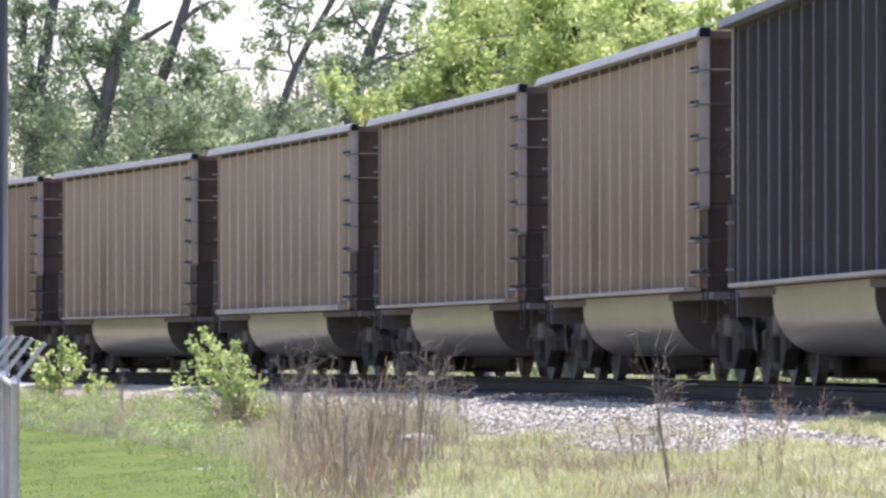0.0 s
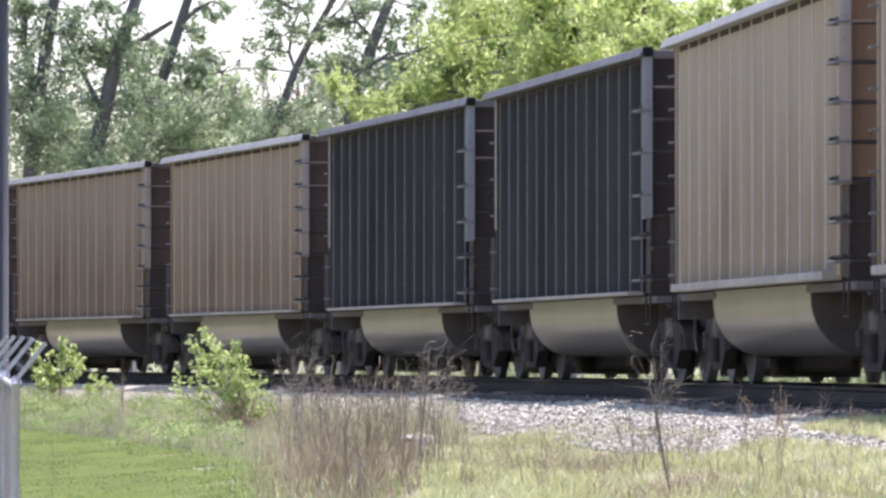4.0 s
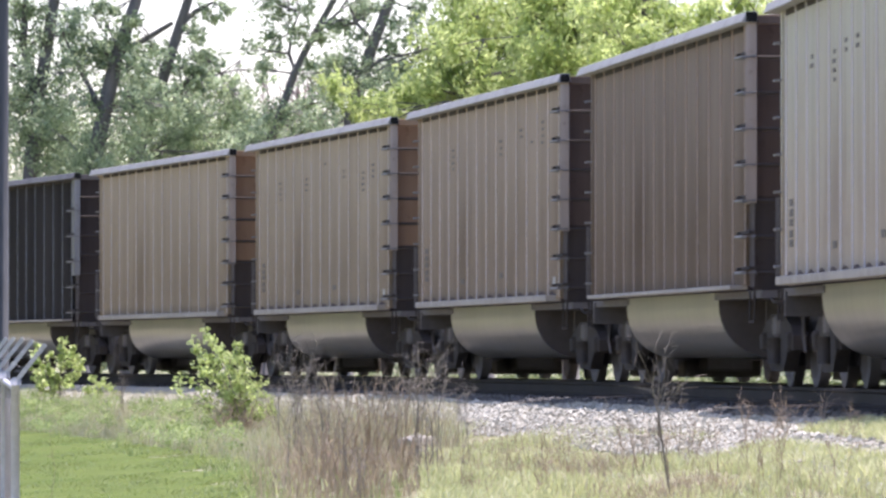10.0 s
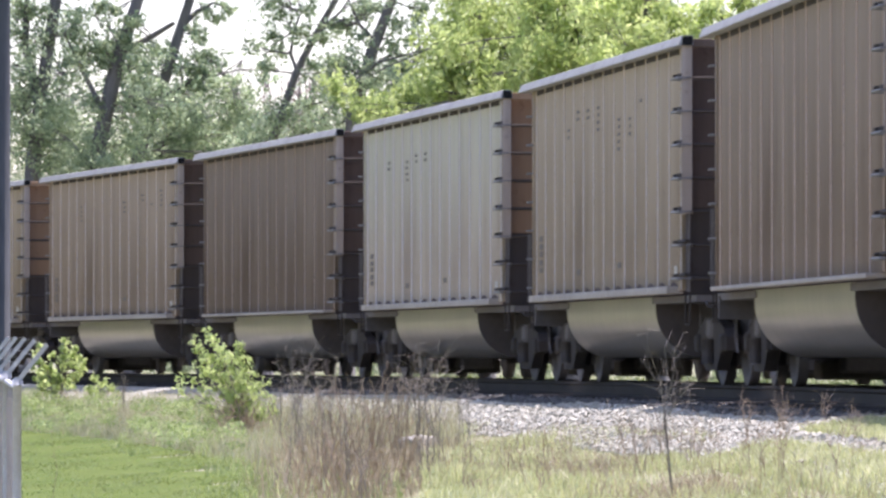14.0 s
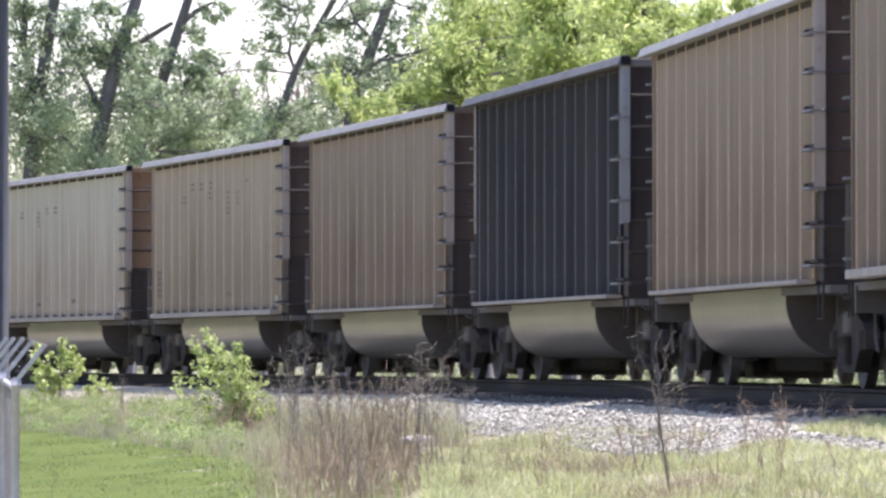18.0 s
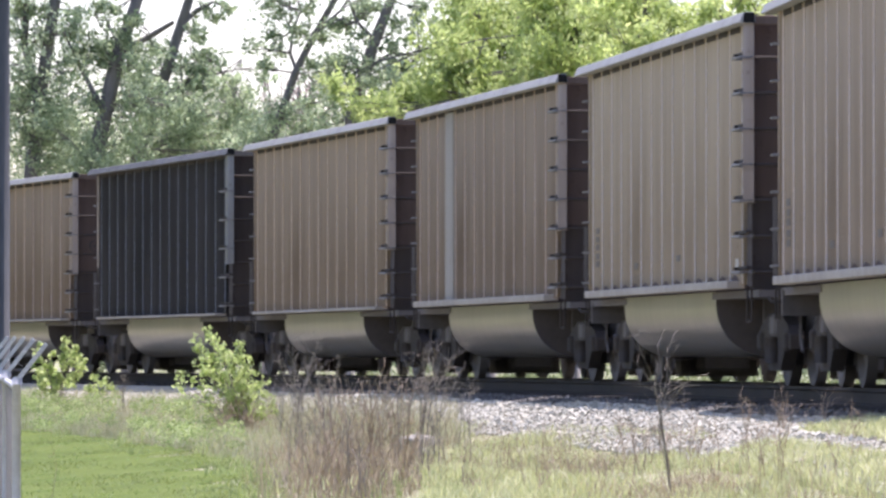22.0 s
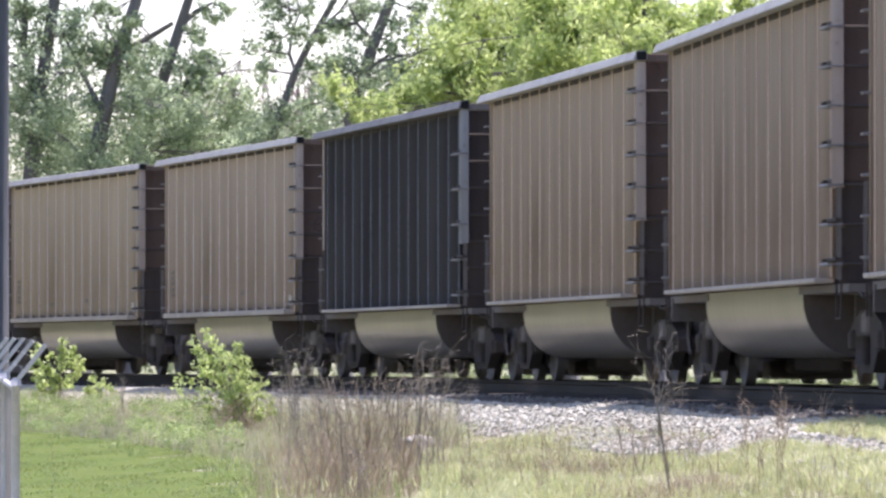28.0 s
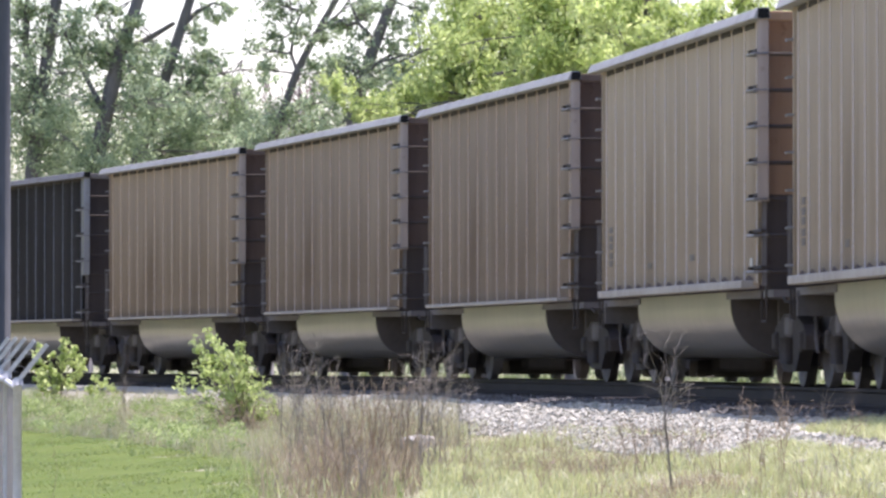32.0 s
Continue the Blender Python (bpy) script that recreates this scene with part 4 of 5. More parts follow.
# ---- fence and pole ----
def build_fence():
    fence = new("chain_link_fence")
    tops = [((-2.67, 46, 1.444)), ((-2.927, 49.2, 1.479)), ((-3.174, 52.4, 1.5)), ((-3.423, 55.6, 1.512)), ((-3.67, 58.8, 1.521))]
    x0, y0, z0 = tops[0]
    fence.location = (x0, y0, float(ground_z(x0, y0)))
    o = fence.location.copy()
    tagged(fence, "galvanised chain-link fence with slanting barbed wire arms", "fence")
    for k, (x, y, z) in enumerate(tops):
        bm = bmesh.new()
        g = float(ground_z(x, y)) - 0.05
        tube(bm, [Vector((x, y, g)) - o, Vector((x, y, z)) - o], 0.027 if k == 0 else 0.024, 12)
        post = part("post", bm, GALV, fence)
        bm = bmesh.new()
        tube(bm, [Vector((x, y, z - 0.02)) - o, Vector((x, y, z + 0.012)) - o, Vector((x, y, z + 0.03)) - o], [0.034, 0.034, 0.012], 12)
        part("post_cap", bm, GALV, post, "cast metal post cap")
        bm = bmesh.new()
        e = Vector((x + 0.19, y - 0.05, z + 0.235)) - o
        b = Vector((x, y, z)) - o
        side = Vector((0, 0.014, 0))
        n = Vector((-0.01, 0, 0.01))
        quad = [bm.verts.new(p) for p in (b - side - n, b + side - n, b + side + n, b - side + n)]
        quad2 = [bm.verts.new(p) for p in (e - side * 0.7 - n, e + side * 0.7 - n, e + side * 0.7 + n, e - side * 0.7 + n)]
        for i in range(4):
            bm.faces.new((quad[i], quad[(i + 1) % 4], quad2[(i + 1) % 4], quad2[i]))
        bm.faces.new(list(reversed(quad))), bm.faces.new(quad2)
        part("barbed_wire_arm", bm, GALV, post)
    for w in (0.3, 0.62, 0.95):
        bm = bmesh.new()
        tube(bm, [Vector((x + 0.19 * w, y - 0.05 * w, z + 0.235 * w + 0.01)) - o for x, y, z in tops], 0.0008, 4)
        part("barbed_wire", bm, GALV, fence)
    bm = bmesh.new()
    tube(bm, [Vector((x, y, z - 0.04)) - o for x, y, z in tops], 0.02, 8)
    part("top_rail", bm, GALV, fence)
    # woven mesh: slanting wires both ways between the posts
    bm = bmesh.new()
    for (xa, ya, za), (xb, yb, zb) in zip(tops, tops[1:]):
        length, low = math.hypot(xb - xa, yb - ya), 1.45
        step, n = 0.055, 0
        along = -low
        while along < length:
            for sign in (1, -1):
                t0, t1 = max(0.0, along), min(length, along + low)
                if t1 - t0 > 0.02:
                    h0, h1 = t0 - along, t1 - along
                    if sign < 0:
                        h0, h1 = low - h0, low - h1
                    pts = []
                    for t, h in ((t0, h0), (t1, h1)):
                        w = t / length
                        pts.append(Vector((xa + (xb - xa) * w, ya + (yb - ya) * w, za + (zb - za) * w - 0.04 - low + h)) - o)
                    tube(bm, pts, 0.003, 3, False)
            along += step
    part("wire_mesh", bm, MESHWIRE, fence, "woven wire mesh")
    pole = new("utility_pole")
    px, py, _ = (-3.727, 62, 1.754)
    pole.location = (px - 0.063, py, float(ground_z(px, py)) - 0.1)
    tagged(pole, "smooth dark grey utility pole beyond the fence", "pole")
    bm = bmesh.new()
    tube(bm, [(0, 0, 0), (0, 0, 4.5), (0, 0, 9.5)], [0.135, 0.13, 0.11], 20)
    part("shaft", bm, POLEGREY, pole)
    bm = bmesh.new()
    tube(bm, [(0, 0, 9.5), (0, 0, 9.56)], [0.12, 0.1], 20)
    part("cap", bm, GALV, pole)


# ---- the coal cars ----
TOP, SILL_Z = 3.735, 1.03
BODY = 7.24                     # half the length over the top chords
MESHES = {}


def piece(name, key, build, material, parent, label=""):
    """A part whose mesh is shared by all that have the same key and material."""
    if (key, material.name) not in MESHES:
        bm = bmesh.new()
        build(bm)
        me = bpy.data.meshes.new(name)
        bm.to_mesh(me)
        bm.free()
        me.materials.append(material)
        if material in RIB_EDGE:
            me.materials.append(RIB_EDGE[material])
        MESHES[key, material.name] = me
    ob = new(name, MESHES[key, material.name])
    ob.parent = parent
    return tagged(ob, label)


def pocket_mesh(bm):
    """A low dark scallop on the sill between two ribs."""
    prof = [(0.2, 0.0), (0.8, 0.0), (0.7, 0.03), (0.5, 0.055), (0.32, 0.03)]
    a = [bm.verts.new((x, 0.008, z)) for x, z in prof]
    b = [bm.verts.new((x, 0.0, z)) for x, z in prof]
    bm.faces.new(list(reversed(a)))
    for i in range(5):
        bm.faces.new((a[i], a[(i + 1) % 5], b[(i + 1) % 5], b[i]))


def side_mesh(bm):
    """The side sheet, bowed a little outwards by the load between every two ribs."""
    out_edge = [(-6.5, 1.43)]
    for k in range(14):
        out_edge += [(-6.44 + 0.92 * (k + i / 6), 1.43 + 0.016 * math.sin(math.pi * i / 6)) for i in range(6)]
    out_edge += [(6.44, 1.43), (6.5, 1.43)]
    rows = [[bm.verts.new((x, y, z)) for x, y in out_edge] for z in (SILL_Z, TOP - 0.08)]
    for i in range(len(out_edge) - 1):
        f = bm.faces.new((rows[0][i + 1], rows[0][i], rows[1][i], rows[1][i + 1]))
        f.smooth = True
    # the edges of the sheet keep corners of their own, so that only the bow is smooth
    rows = [[bm.verts.new(v.co) for v in row] for row in rows]
    back = [[bm.verts.new((x, 1.37, z)) for x in (-6.5, 6.5)] for z in (SILL_Z, TOP - 0.08)]
    bm.faces.new((back[0][0], back[0][1], back[1][1], back[1][0]))
    for e in (0, 1):
        f = (rows[0][-e], back[0][e], back[1][e], rows[1][-e])
        bm.faces.new(f if e else tuple(reversed(f)))
    for z in (0, 1):
        bm.faces.new([*(rows[z] if z else reversed(rows[z])), *((back[z][1], back[z][0]) if z else (back[z][0], back[z][1]))])


def rib_mesh(bm):
    """An upright pressed stiffener with sloping flanks, standing out along y."""
    z0, z1 = SILL_Z + 0.01, TOP - 0.083
    prof = [(-0.04, 0.0), (-0.038, 0.006), (-0.033, 0.021), (0.033, 0.021), (0.038, 0.006), (0.04, 0.0)]
    a = [bm.verts.new((x, y, z0)) for x, y in prof]
    b = [bm.verts.new((x, y, z1)) for x, y in prof]
    for i in range(5):
        f = bm.faces.new((a[i + 1], a[i], b[i], b[i + 1]))
        # the outer strip of both flanks takes the paler second material
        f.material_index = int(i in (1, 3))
    bm.faces.new(a), bm.faces.new(list(reversed(b)))


def tub_profile():
    pts = [(1.37, 0.98), (1.37, 0.85)]
    for k in range(1, 11):
        w = k / 10 * math.pi / 2
        pts.append((0.82 + 0.55 * math.cos(w), 0.85 - 0.55 * math.sin(w)))
    return pts + [(-y, z) for y, z in reversed(pts)]


def tub_shell(bm):
    prof = tub_profile()
    extrude_profile(bm, prof, -3.95, 3.95, closed=False)
    for f in bm.faces:
        f.smooth = True


def tub_end(bm):
    pts = tub_profile()
    a = [bm.verts.new((0, y, z)) for y, z in pts]
    b = [bm.verts.new((-0.03, y, z)) for y, z in pts]
    bm.faces.new(list(reversed(a))), bm.faces.new(b)
    for i in range(len(pts) - 1):
        bm.faces.new((a[i], a[i + 1], b[i + 1], b[i]))


def wheelset_mesh(bm):
    for side in (-1, 1):
        y = side * 0.76
        rim = [(0.0, -0.10), (0.11, -0.10), (0.13, -0.06), (0.3, -0.035), (0.37, -0.06), (0.425, -0.065), (0.455, -0.06), (0.46, 0.05), (0.37, 0.05), (0.3, 0.0), (0.13, 0.03), (0.11, 0.08), (0.0, 0.08)]
        rings = []
        for r, d in rim:
            rings.append([bm.verts.new((max(r, 0.001) * math.cos(a), y + side * d, max(r, 0.001) * math.sin(a))) for a in [2 * math.pi * k / 24 for k in range(24)]])
        for p, q in zip(rings, rings[1:]):
            for k in range(24):
                bm.faces.new((p[k], p[(k + 1) % 24], q[(k + 1) % 24], q[k]))
        # end cap bolts
        for k in range(3):
            w = 2 * math.pi * k / 3
            box(bm, 0.06 * math.cos(w) - 0.015, 0.06 * math.cos(w) + 0.015, y + side * 0.08, y + side * 0.11, 0.06 * math.sin(w) - 0.015, 0.06 * math.sin(w) + 0.015)
    tube(bm, [(0, -1.0, 0), (0, 1.0, 0)], 0.08, 12)


def side_frame_mesh(bm):
    """Cast truck side with its two pedestals, spring window and arch."""
    outer = [(-1.12, 0.52), (-1.12, 0.38), (-0.7, 0.36), (-0.42, 0.16), (0.42, 0.16), (0.7, 0.36), (1.12, 0.38), (1.12, 0.52), (0.95, 0.62), (0.4, 0.74), (-0.4, 0.74), (-0.95, 0.62)]
    a = [bm.verts.new((x, -0.07, z)) for x, z in outer]
    b = [bm.verts.new((x, 0.07, z)) for x, z in outer]
    bm.faces.new(a), bm.faces.new(list(reversed(b)))
    for i in range(len(outer)):
        j = (i + 1) % len(outer)
        bm.faces.new((a[j], a[i], b[i], b[j]))
    for x in (-0.89, 0.89):
        box(bm, x - 0.13, x + 0.13, -0.11, 0.11, 0.36, 0.56, 0.03)
    for x in (-0.16, 0.0, 0.16):
        tube(bm, [(x, 0.09, 0.24), (x, 0.09, 0.5)], 0.06, 8)


def truck(car, x):
    bolster = piece("truck", "truck_bolster", lambda bm: (box(bm, -0.2, 0.2, -1.1, 1.1, 0.5, 0.74, 0.04), box(bm, -0.3, 0.3, -0.46, 0.46, 0.07, 0.27, 0.02), box(bm, -0.85, 0.85, -0.28, 0.28, 0.14, 0.52, 0.03), tube(bm, [(0, 0, 0.7), (0, 0, 0.84)], 0.2, 12)), STEEL, car, "black sooty freight car truck")
    bolster.location = (x, 0, 0)
    for side in (-1, 1):
        f = piece("side_frame", "side_frame", side_frame_mesh, FRAME_STEEL, bolster)
        f.matrix_local = pose(0, side * 1.0, 0, 0, 0, 0 if side > 0 else 180)
    sets = []
    for d in (-0.89, 0.89):
        w = piece("wheelset", "wheelset", wheelset_mesh, TREAD, bolster, "pair of dull steel wheels on an axle")
        w.location = (d, 0, 0.46)
        sets.append(w)
    for d in (-0.45, 0.45):
        b = piece("brake_beam", "brake_beam", lambda bm: (box(bm, -0.04, 0.04, -0.8, 0.8, -0.14, 0.08, 0.01), box(bm, -0.05, 0.05, 0.66, 0.84, -0.2, 0.14), box(bm, -0.05, 0.05, -0.84, -0.66, -0.2, 0.14)), STEEL, bolster)
        b.location = (d, 0, 0.42)
    return sets


def coal_car(paint, label, marks=0, end=None, plate=None, corner=None, stripe=False, thick_sill=False, columns=False):
    car = new("coal_car")
    tagged(car, label, "freight car", "coal cars of the train")
    p = PAINT[paint]
    end, plate, corner = end or END_RUST, plate or PLATE, corner or p
    chord = CHORD_SOOTY if "black" in paint else CHORD
    L1 = 6.5
    for side in (-1, 1):
        m = pose(0, 0, 0, 0, 0, 0 if side > 0 else 180)
        w = piece("side_wall", "side_wall", side_mesh, p, car)
        w.matrix_local = m
        for k in range(15):
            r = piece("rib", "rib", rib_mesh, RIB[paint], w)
            r.location = (-6.44 + 0.92 * k, 1.43, 0)
            if side > 0 and k < 14:
                # dark strip painting the shade that the chord throws on each bay
                nt = piece("chord_shade", "chord_shade", lambda bm: box(bm, 0.1, 0.82, 1.43, 1.452, TOP - 0.14, TOP - 0.082), END_DARK, w)
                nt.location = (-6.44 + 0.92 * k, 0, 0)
                if marks:
                    pk = piece("sill_scallop", "sill_pocket", pocket_mesh, END_RUST, w)
                    pk.location = (-6.44 + 0.92 * k, 1.444, SILL_Z + (0.046 if thick_sill else 0.004))
        if stripe and side > 0:
            piece("patch_panel", "patch_panel", lambda bm: box(bm, 2.82, 3.62, 1.43, 1.468, SILL_Z + 0.02, TOP - 0.11), STRIPE, w, "pale replacement side panel")
        c = piece("top_chord", "top_chord", chord_mesh, chord, car, "sooty grey metal top chord" if "black" in paint else "bright bare metal top chord")
        c.matrix_local = m
        for e in (-1, 1):
            # near-black plate on the closed end, painting the shade inside a hollow chord
            piece("chord_end", "chord_end%d" % e, lambda bm: box(bm, e * BODY - 0.005, e * BODY + 0.005, 1.425, 1.54, TOP - 0.078, TOP + 0.02), HOLLOW_SHADE, c, "dark plate for the shade in the chord's hollow end")
        low, high = (0.036, 0.046) if thick_sill else (0.04, 0.004)
        s = piece("side_sill", "side_sill%d" % thick_sill, lambda bm: box(bm, -6.2, 6.2, 1.38, 1.57, SILL_Z - low, SILL_Z + high, 0.008), SILL, car, "pale worn side sill")
        s.matrix_local = m
        for e in (-1, 1):
            cp = piece("corner_plate" if e < 0 else "corner_post", "corner_plate%d" % e, lambda bm: corner_mesh(bm, e), plate if e < 0 else corner, car)
            cp.matrix_local = m
            if e > 0 and "black" in paint:
                piece("pale_angle", "pale_angle", lambda bm: box(bm, 6.5, 6.66, 1.47, 1.482, 1.95, TOP - 0.085), PLATE, cp, "pale scuffed upper part of the post")
            gap, count = (0.476, 5) if "black" in paint else (0.36, 7)
            for k in range(count):
                g = piece("ladder_rung", "rung%d" % e, lambda bm: rung_mesh(bm, e), RUNG, cp)
                g.location = (0, 0, 1.18 + gap * k)
                if e < 0:
                    piece("bracket", "bracket", bracket_mesh, FRAME_STEEL, g, "dark iron bracket")
            for dx in (0.0, 0.17):
                rod = piece("corner_rod", "rod%d%d" % (e, dx > 0), lambda bm: box(bm, e * (6.98 + dx) - 0.011, e * (6.98 + dx) + 0.011, 1.44, 1.465, SILL_Z - 0.02, 1.86), STEEL, car)
                rod.matrix_local = m
            st = piece("step", "step%d" % e, lambda bm: step_mesh(bm, e), FRAME_STEEL, car)
            st.matrix_local = m
    for e in (-1, 1):
        m = pose(0, 0, 0, 0, 0, 0 if e > 0 else 180)
        # lower sheet and recess backing coloured dark for the shade between cars
        ob = piece("lower_end", "lower_end", lambda bm: (box(bm, 6.86, 6.915, -1.42, 1.42, SILL_Z - 0.04, 1.92), box(bm, 6.5, 6.86, -1.36, -1.31, SILL_Z - 0.04, 1.9), box(bm, 6.5, 6.86, 1.31, 1.36, SILL_Z - 0.04, 1.9)), END_DARK, car, "lower end sheet, coloured dark for the shade between cars")
        ob.matrix_local = m
        ob = piece("end_wall", "end_wall", lambda bm: box(bm, 6.86, 6.92, -1.42, 1.42, 1.92, TOP - 0.08), end, car, "weathered end wall")
        ob.matrix_local = m
        for y in (-0.45, 0.45):
            post = piece("end_post", "end_post", lambda bm: box(bm, 6.92, 7.08, -0.03, 0.03, SILL_Z - 0.04, TOP - 0.1, 0.01), END_DARK if end is END_DARK else END_RUST, ob)
            post.location = (0, y, 0)
        for k in range(7):
            bar = piece("end_rung", "end_rung", lambda bm: tube(bm, [(6.92, -1.4, 0), (7.1, -1.4, 0), (7.1, -0.55, 0), (6.92, -0.55, 0)], 0.022, 5), FRAME_STEEL, ob)
            bar.location = (0, 0 if e < 0 else 1.95, 1.15 + 0.36 * k)
        ob = piece("end_chord", "end_chord", lambda bm: box(bm, 7.06, 7.2, -1.42, 1.42, TOP - 0.1, TOP - 0.004, 0.01), STEEL if end is END_DARK else end, car)
        ob.matrix_local = m
        ob = piece("end_floor", "end_floor", lambda bm: box(bm, 3.7, 7.2, -1.38, 1.38, 0.9, 0.975), STEEL, car)
        ob.matrix_local = m
        ob = piece("coupler", "coupler", coupler_mesh, IRON, car, "worn iron knuckle coupler")
        ob.matrix_local = m
        ob = piece("tub_bulkhead", "tub_end", tub_end, TUB_END, car, "dark end of the tub")
        ob.matrix_local = pose(e * 3.952, 0, 0, 0, 0, 0 if e > 0 else 180)
        ob = piece("brake_rigging", "brake_rigging", rigging_mesh, STEEL, car)
        ob.matrix_local = m
    piece("tub", "tub", tub_shell, TUB, car, "pale rounded aluminium tub between the trucks")
    piece("centre_sill", "centre_sill", lambda bm: box(bm, -7.6, 7.6, -0.28, 0.28, 0.72, 0.93), STEEL, car)
    if "black" in paint:
        piece("brake_handle", "brake_handle", handle_mesh, IRON, car, "worn iron brake handle")
    if marks:
        r = random.Random(marks)
        ob = piece("faded_stencil", "marks%d" % marks, lambda bm: marks_mesh(bm, r, columns), MARK, car, "faded dark stencilled marks")
        ob["kind"] = "stuff"
        piece("placard", "placard", lambda bm: box(bm, -6.2, -6.0, 1.43, 1.452, 1.2, 1.3), MARK_LIGHT, car, "small white placard")
    return car, truck(car, -6.15) + truck(car, 6.15)


def handle_mesh(bm):
    """A small hand wheel on a bracket at the leading corner."""
    box(bm, 6.55, 6.75, 1.42, 1.46, 2.28, 2.42, 0.01)
    ring = [(6.78, 1.5 + 0.1 * math.cos(a), 2.35 + 0.1 * math.sin(a)) for a in [2 * math.pi * k / 12 for k in range(13)]]
    tube(bm, ring, 0.012, 5, False)
    tube(bm, [(6.7, 1.46, 2.35), (6.78, 1.5, 2.35)], 0.02, 6)
    tube(bm, [(6.78, 1.4, 2.35), (6.78, 1.6, 2.35)], 0.009, 5)


def chord_mesh(bm):
    prof = [(1.42, TOP - 0.08), (1.573, TOP - 0.08), (1.578, TOP - 0.07), (1.537, TOP + 0.022), (1.52, TOP + 0.03), (1.43, TOP + 0.03), (1.42, TOP + 0.02)]
    extrude_profile(bm, list(reversed(prof)), -BODY, BODY)


def corner_mesh(bm, e):
    if e > 0:
        box(bm, 6.5, 6.64, 1.39, 1.47, SILL_Z, TOP - 0.083)
        return
    box(bm, e * 7.18 - 0.012, e * 7.18 + 0.012, 1.43, 1.535, 1.85, TOP - 0.083)
    a, b = sorted((e * 6.5, e * 7.168))
    box(bm, a, b, 1.42, 1.445, 1.85, TOP - 0.083)


def rung_mesh(bm, e):
    if e > 0:
        tube(bm, [(6.54, 1.46, 0), (6.54, 1.53, 0), (6.68, 1.53, 0), (6.68, 1.44, 0), (6.6, 1.44, 0)], 0.015, 5)
        return
    tube(bm, [(e * 6.62, 1.45, -0.03), (e * 6.62, 1.57, -0.03), (e * 7.24, 1.57, -0.03), (e * 7.24, 1.45, -0.03), (e * 7.18, 1.45, -0.03)], 0.014, 5)


def bracket_mesh(bm):
    """Dark feet that carry a rung at the corner plate."""
    box(bm, -7.17, -6.5, 1.446, 1.5, 0.0, 0.034, 0.006)
    box(bm, -6.6, -6.5, 1.43, 1.54, -0.006, 0.026, 0.006)


def step_mesh(bm, e):
    tube(bm, [(e * 6.8, 1.44, SILL_Z - 0.05), (e * 6.8, 1.44, 0.66), (e * 7.12, 1.44, 0.66), (e * 7.12, 1.44, SILL_Z - 0.05)], 0.013, 5)


def coupler_mesh(bm):
    box(bm, 7.4, 7.95, -0.1, 0.1, 0.74, 0.92, 0.02)
    box(bm, 7.9, 8.09, -0.16, 0.17, 0.68, 0.97, 0.05)
    tube(bm, [(8.0, 0.1, 0.6), (8.0, 0.1, 1.02)], 0.035, 8)
    tube(bm, [(7.6, 0.35, 0.75), (7.8, 0.36, 0.5), (8.05, 0.3, 0.42)], 0.028, 6)
    tube(bm, [(7.35, -1.3, 0.9), (7.5, -1.3, 0.85), (7.5, -0.2, 0.85)], 0.014, 5)


def rigging_mesh(bm):
    """Air pipes, levers and a reservoir over the truck."""
    tube(bm, [(4.7, 0.95, 0.82), (6.9, 0.95, 0.82)], 0.02, 6)
    tube(bm, [(4.75, 0.55, 0.8), (5.5, 0.55, 0.8)], 0.13, 10)
    box(bm, 6.9, 6.98, 0.7, 1.4, 0.7, 0.95)
    box(bm, 4.1, 4.2, -0.9, 0.9, 0.55, 0.95)
    tube(bm, [(7.1, 1.2, 0.95), (7.1, 1.2, 0.5), (6.9, 1.2, 0.35)], 0.016, 5)


def marks_mesh(bm, r, columns):
    """Columns of small bars between the ribs where lettering stood."""
    for k in range(2, 13):
        if columns and r.random() < 0.62:
            x0 = -6.44 + 0.92 * k - 0.6
            z = TOP - 0.45 - r.uniform(0, 0.25)
            for _ in range(r.randint(1, 5)):
                box(bm, x0, x0 + r.uniform(0.14, 0.26), 1.43, 1.449, z - 0.04, z)
                z -= 0.085
    for k, z in ((13, 1.82), (13, 1.72), (13, 1.63), (13, 1.52), (13, 1.43), (9, 1.36), (5, 1.4)):
        x0 = -6.44 + 0.92 * k + 0.25
        box(bm, x0, x0 + 0.3, 1.43, 1.449, z - 0.07, z)


# the train, from the front: paint and what sets a car apart
TRAIN = [
    (-5, "tan", "", {}), (-4, "brown", "", {}), (-3, "tan", "", {}), (-2, "tan", "", {"thick_sill": True}), (-1, "brown", "pale", {}), (0, "ochre", "", {}),
    (1, "soot_black", "", {}), (2, "soot_black", "", {}),
    (3, "light_tan", "", {"thick_sill": True, "end": "orange"}), (4, "light_tan", "", {"thick_sill": True, "marks": 3, "columns": True, "end": "orange"}), (5, "tan", "", {"thick_sill": True, "marks": 4, "columns": True}),
    (6, "dark_brown", "", {}), (7, "grey", "", {"thick_sill": True, "marks": 5, "columns": True, "end": "orange"}), (8, "light_tan", "", {"thick_sill": True, "marks": 6, "columns": True}), (9, "brown", "", {}),
    (10, "black", "", {}), (11, "ochre", "", {}), (12, "brown", "stripe", {"stripe": True, "thick_sill": True}), (13, "light_tan", "", {"thick_sill": True, "marks": 8}),
    (14, "tan", "", {"thick_sill": True, "marks": 9}), (15, "black", "", {}), (16, "ochre", "", {}), (17, "brown", "", {}), (18, "brown", "", {}),
    (19, "light_tan", "", {"thick_sill": True, "marks": 10, "end": "orange"}), (20, "light_tan", "", {"thick_sill": True, "marks": 11, "end": "orange"}), (21, "tan", "", {}),
]
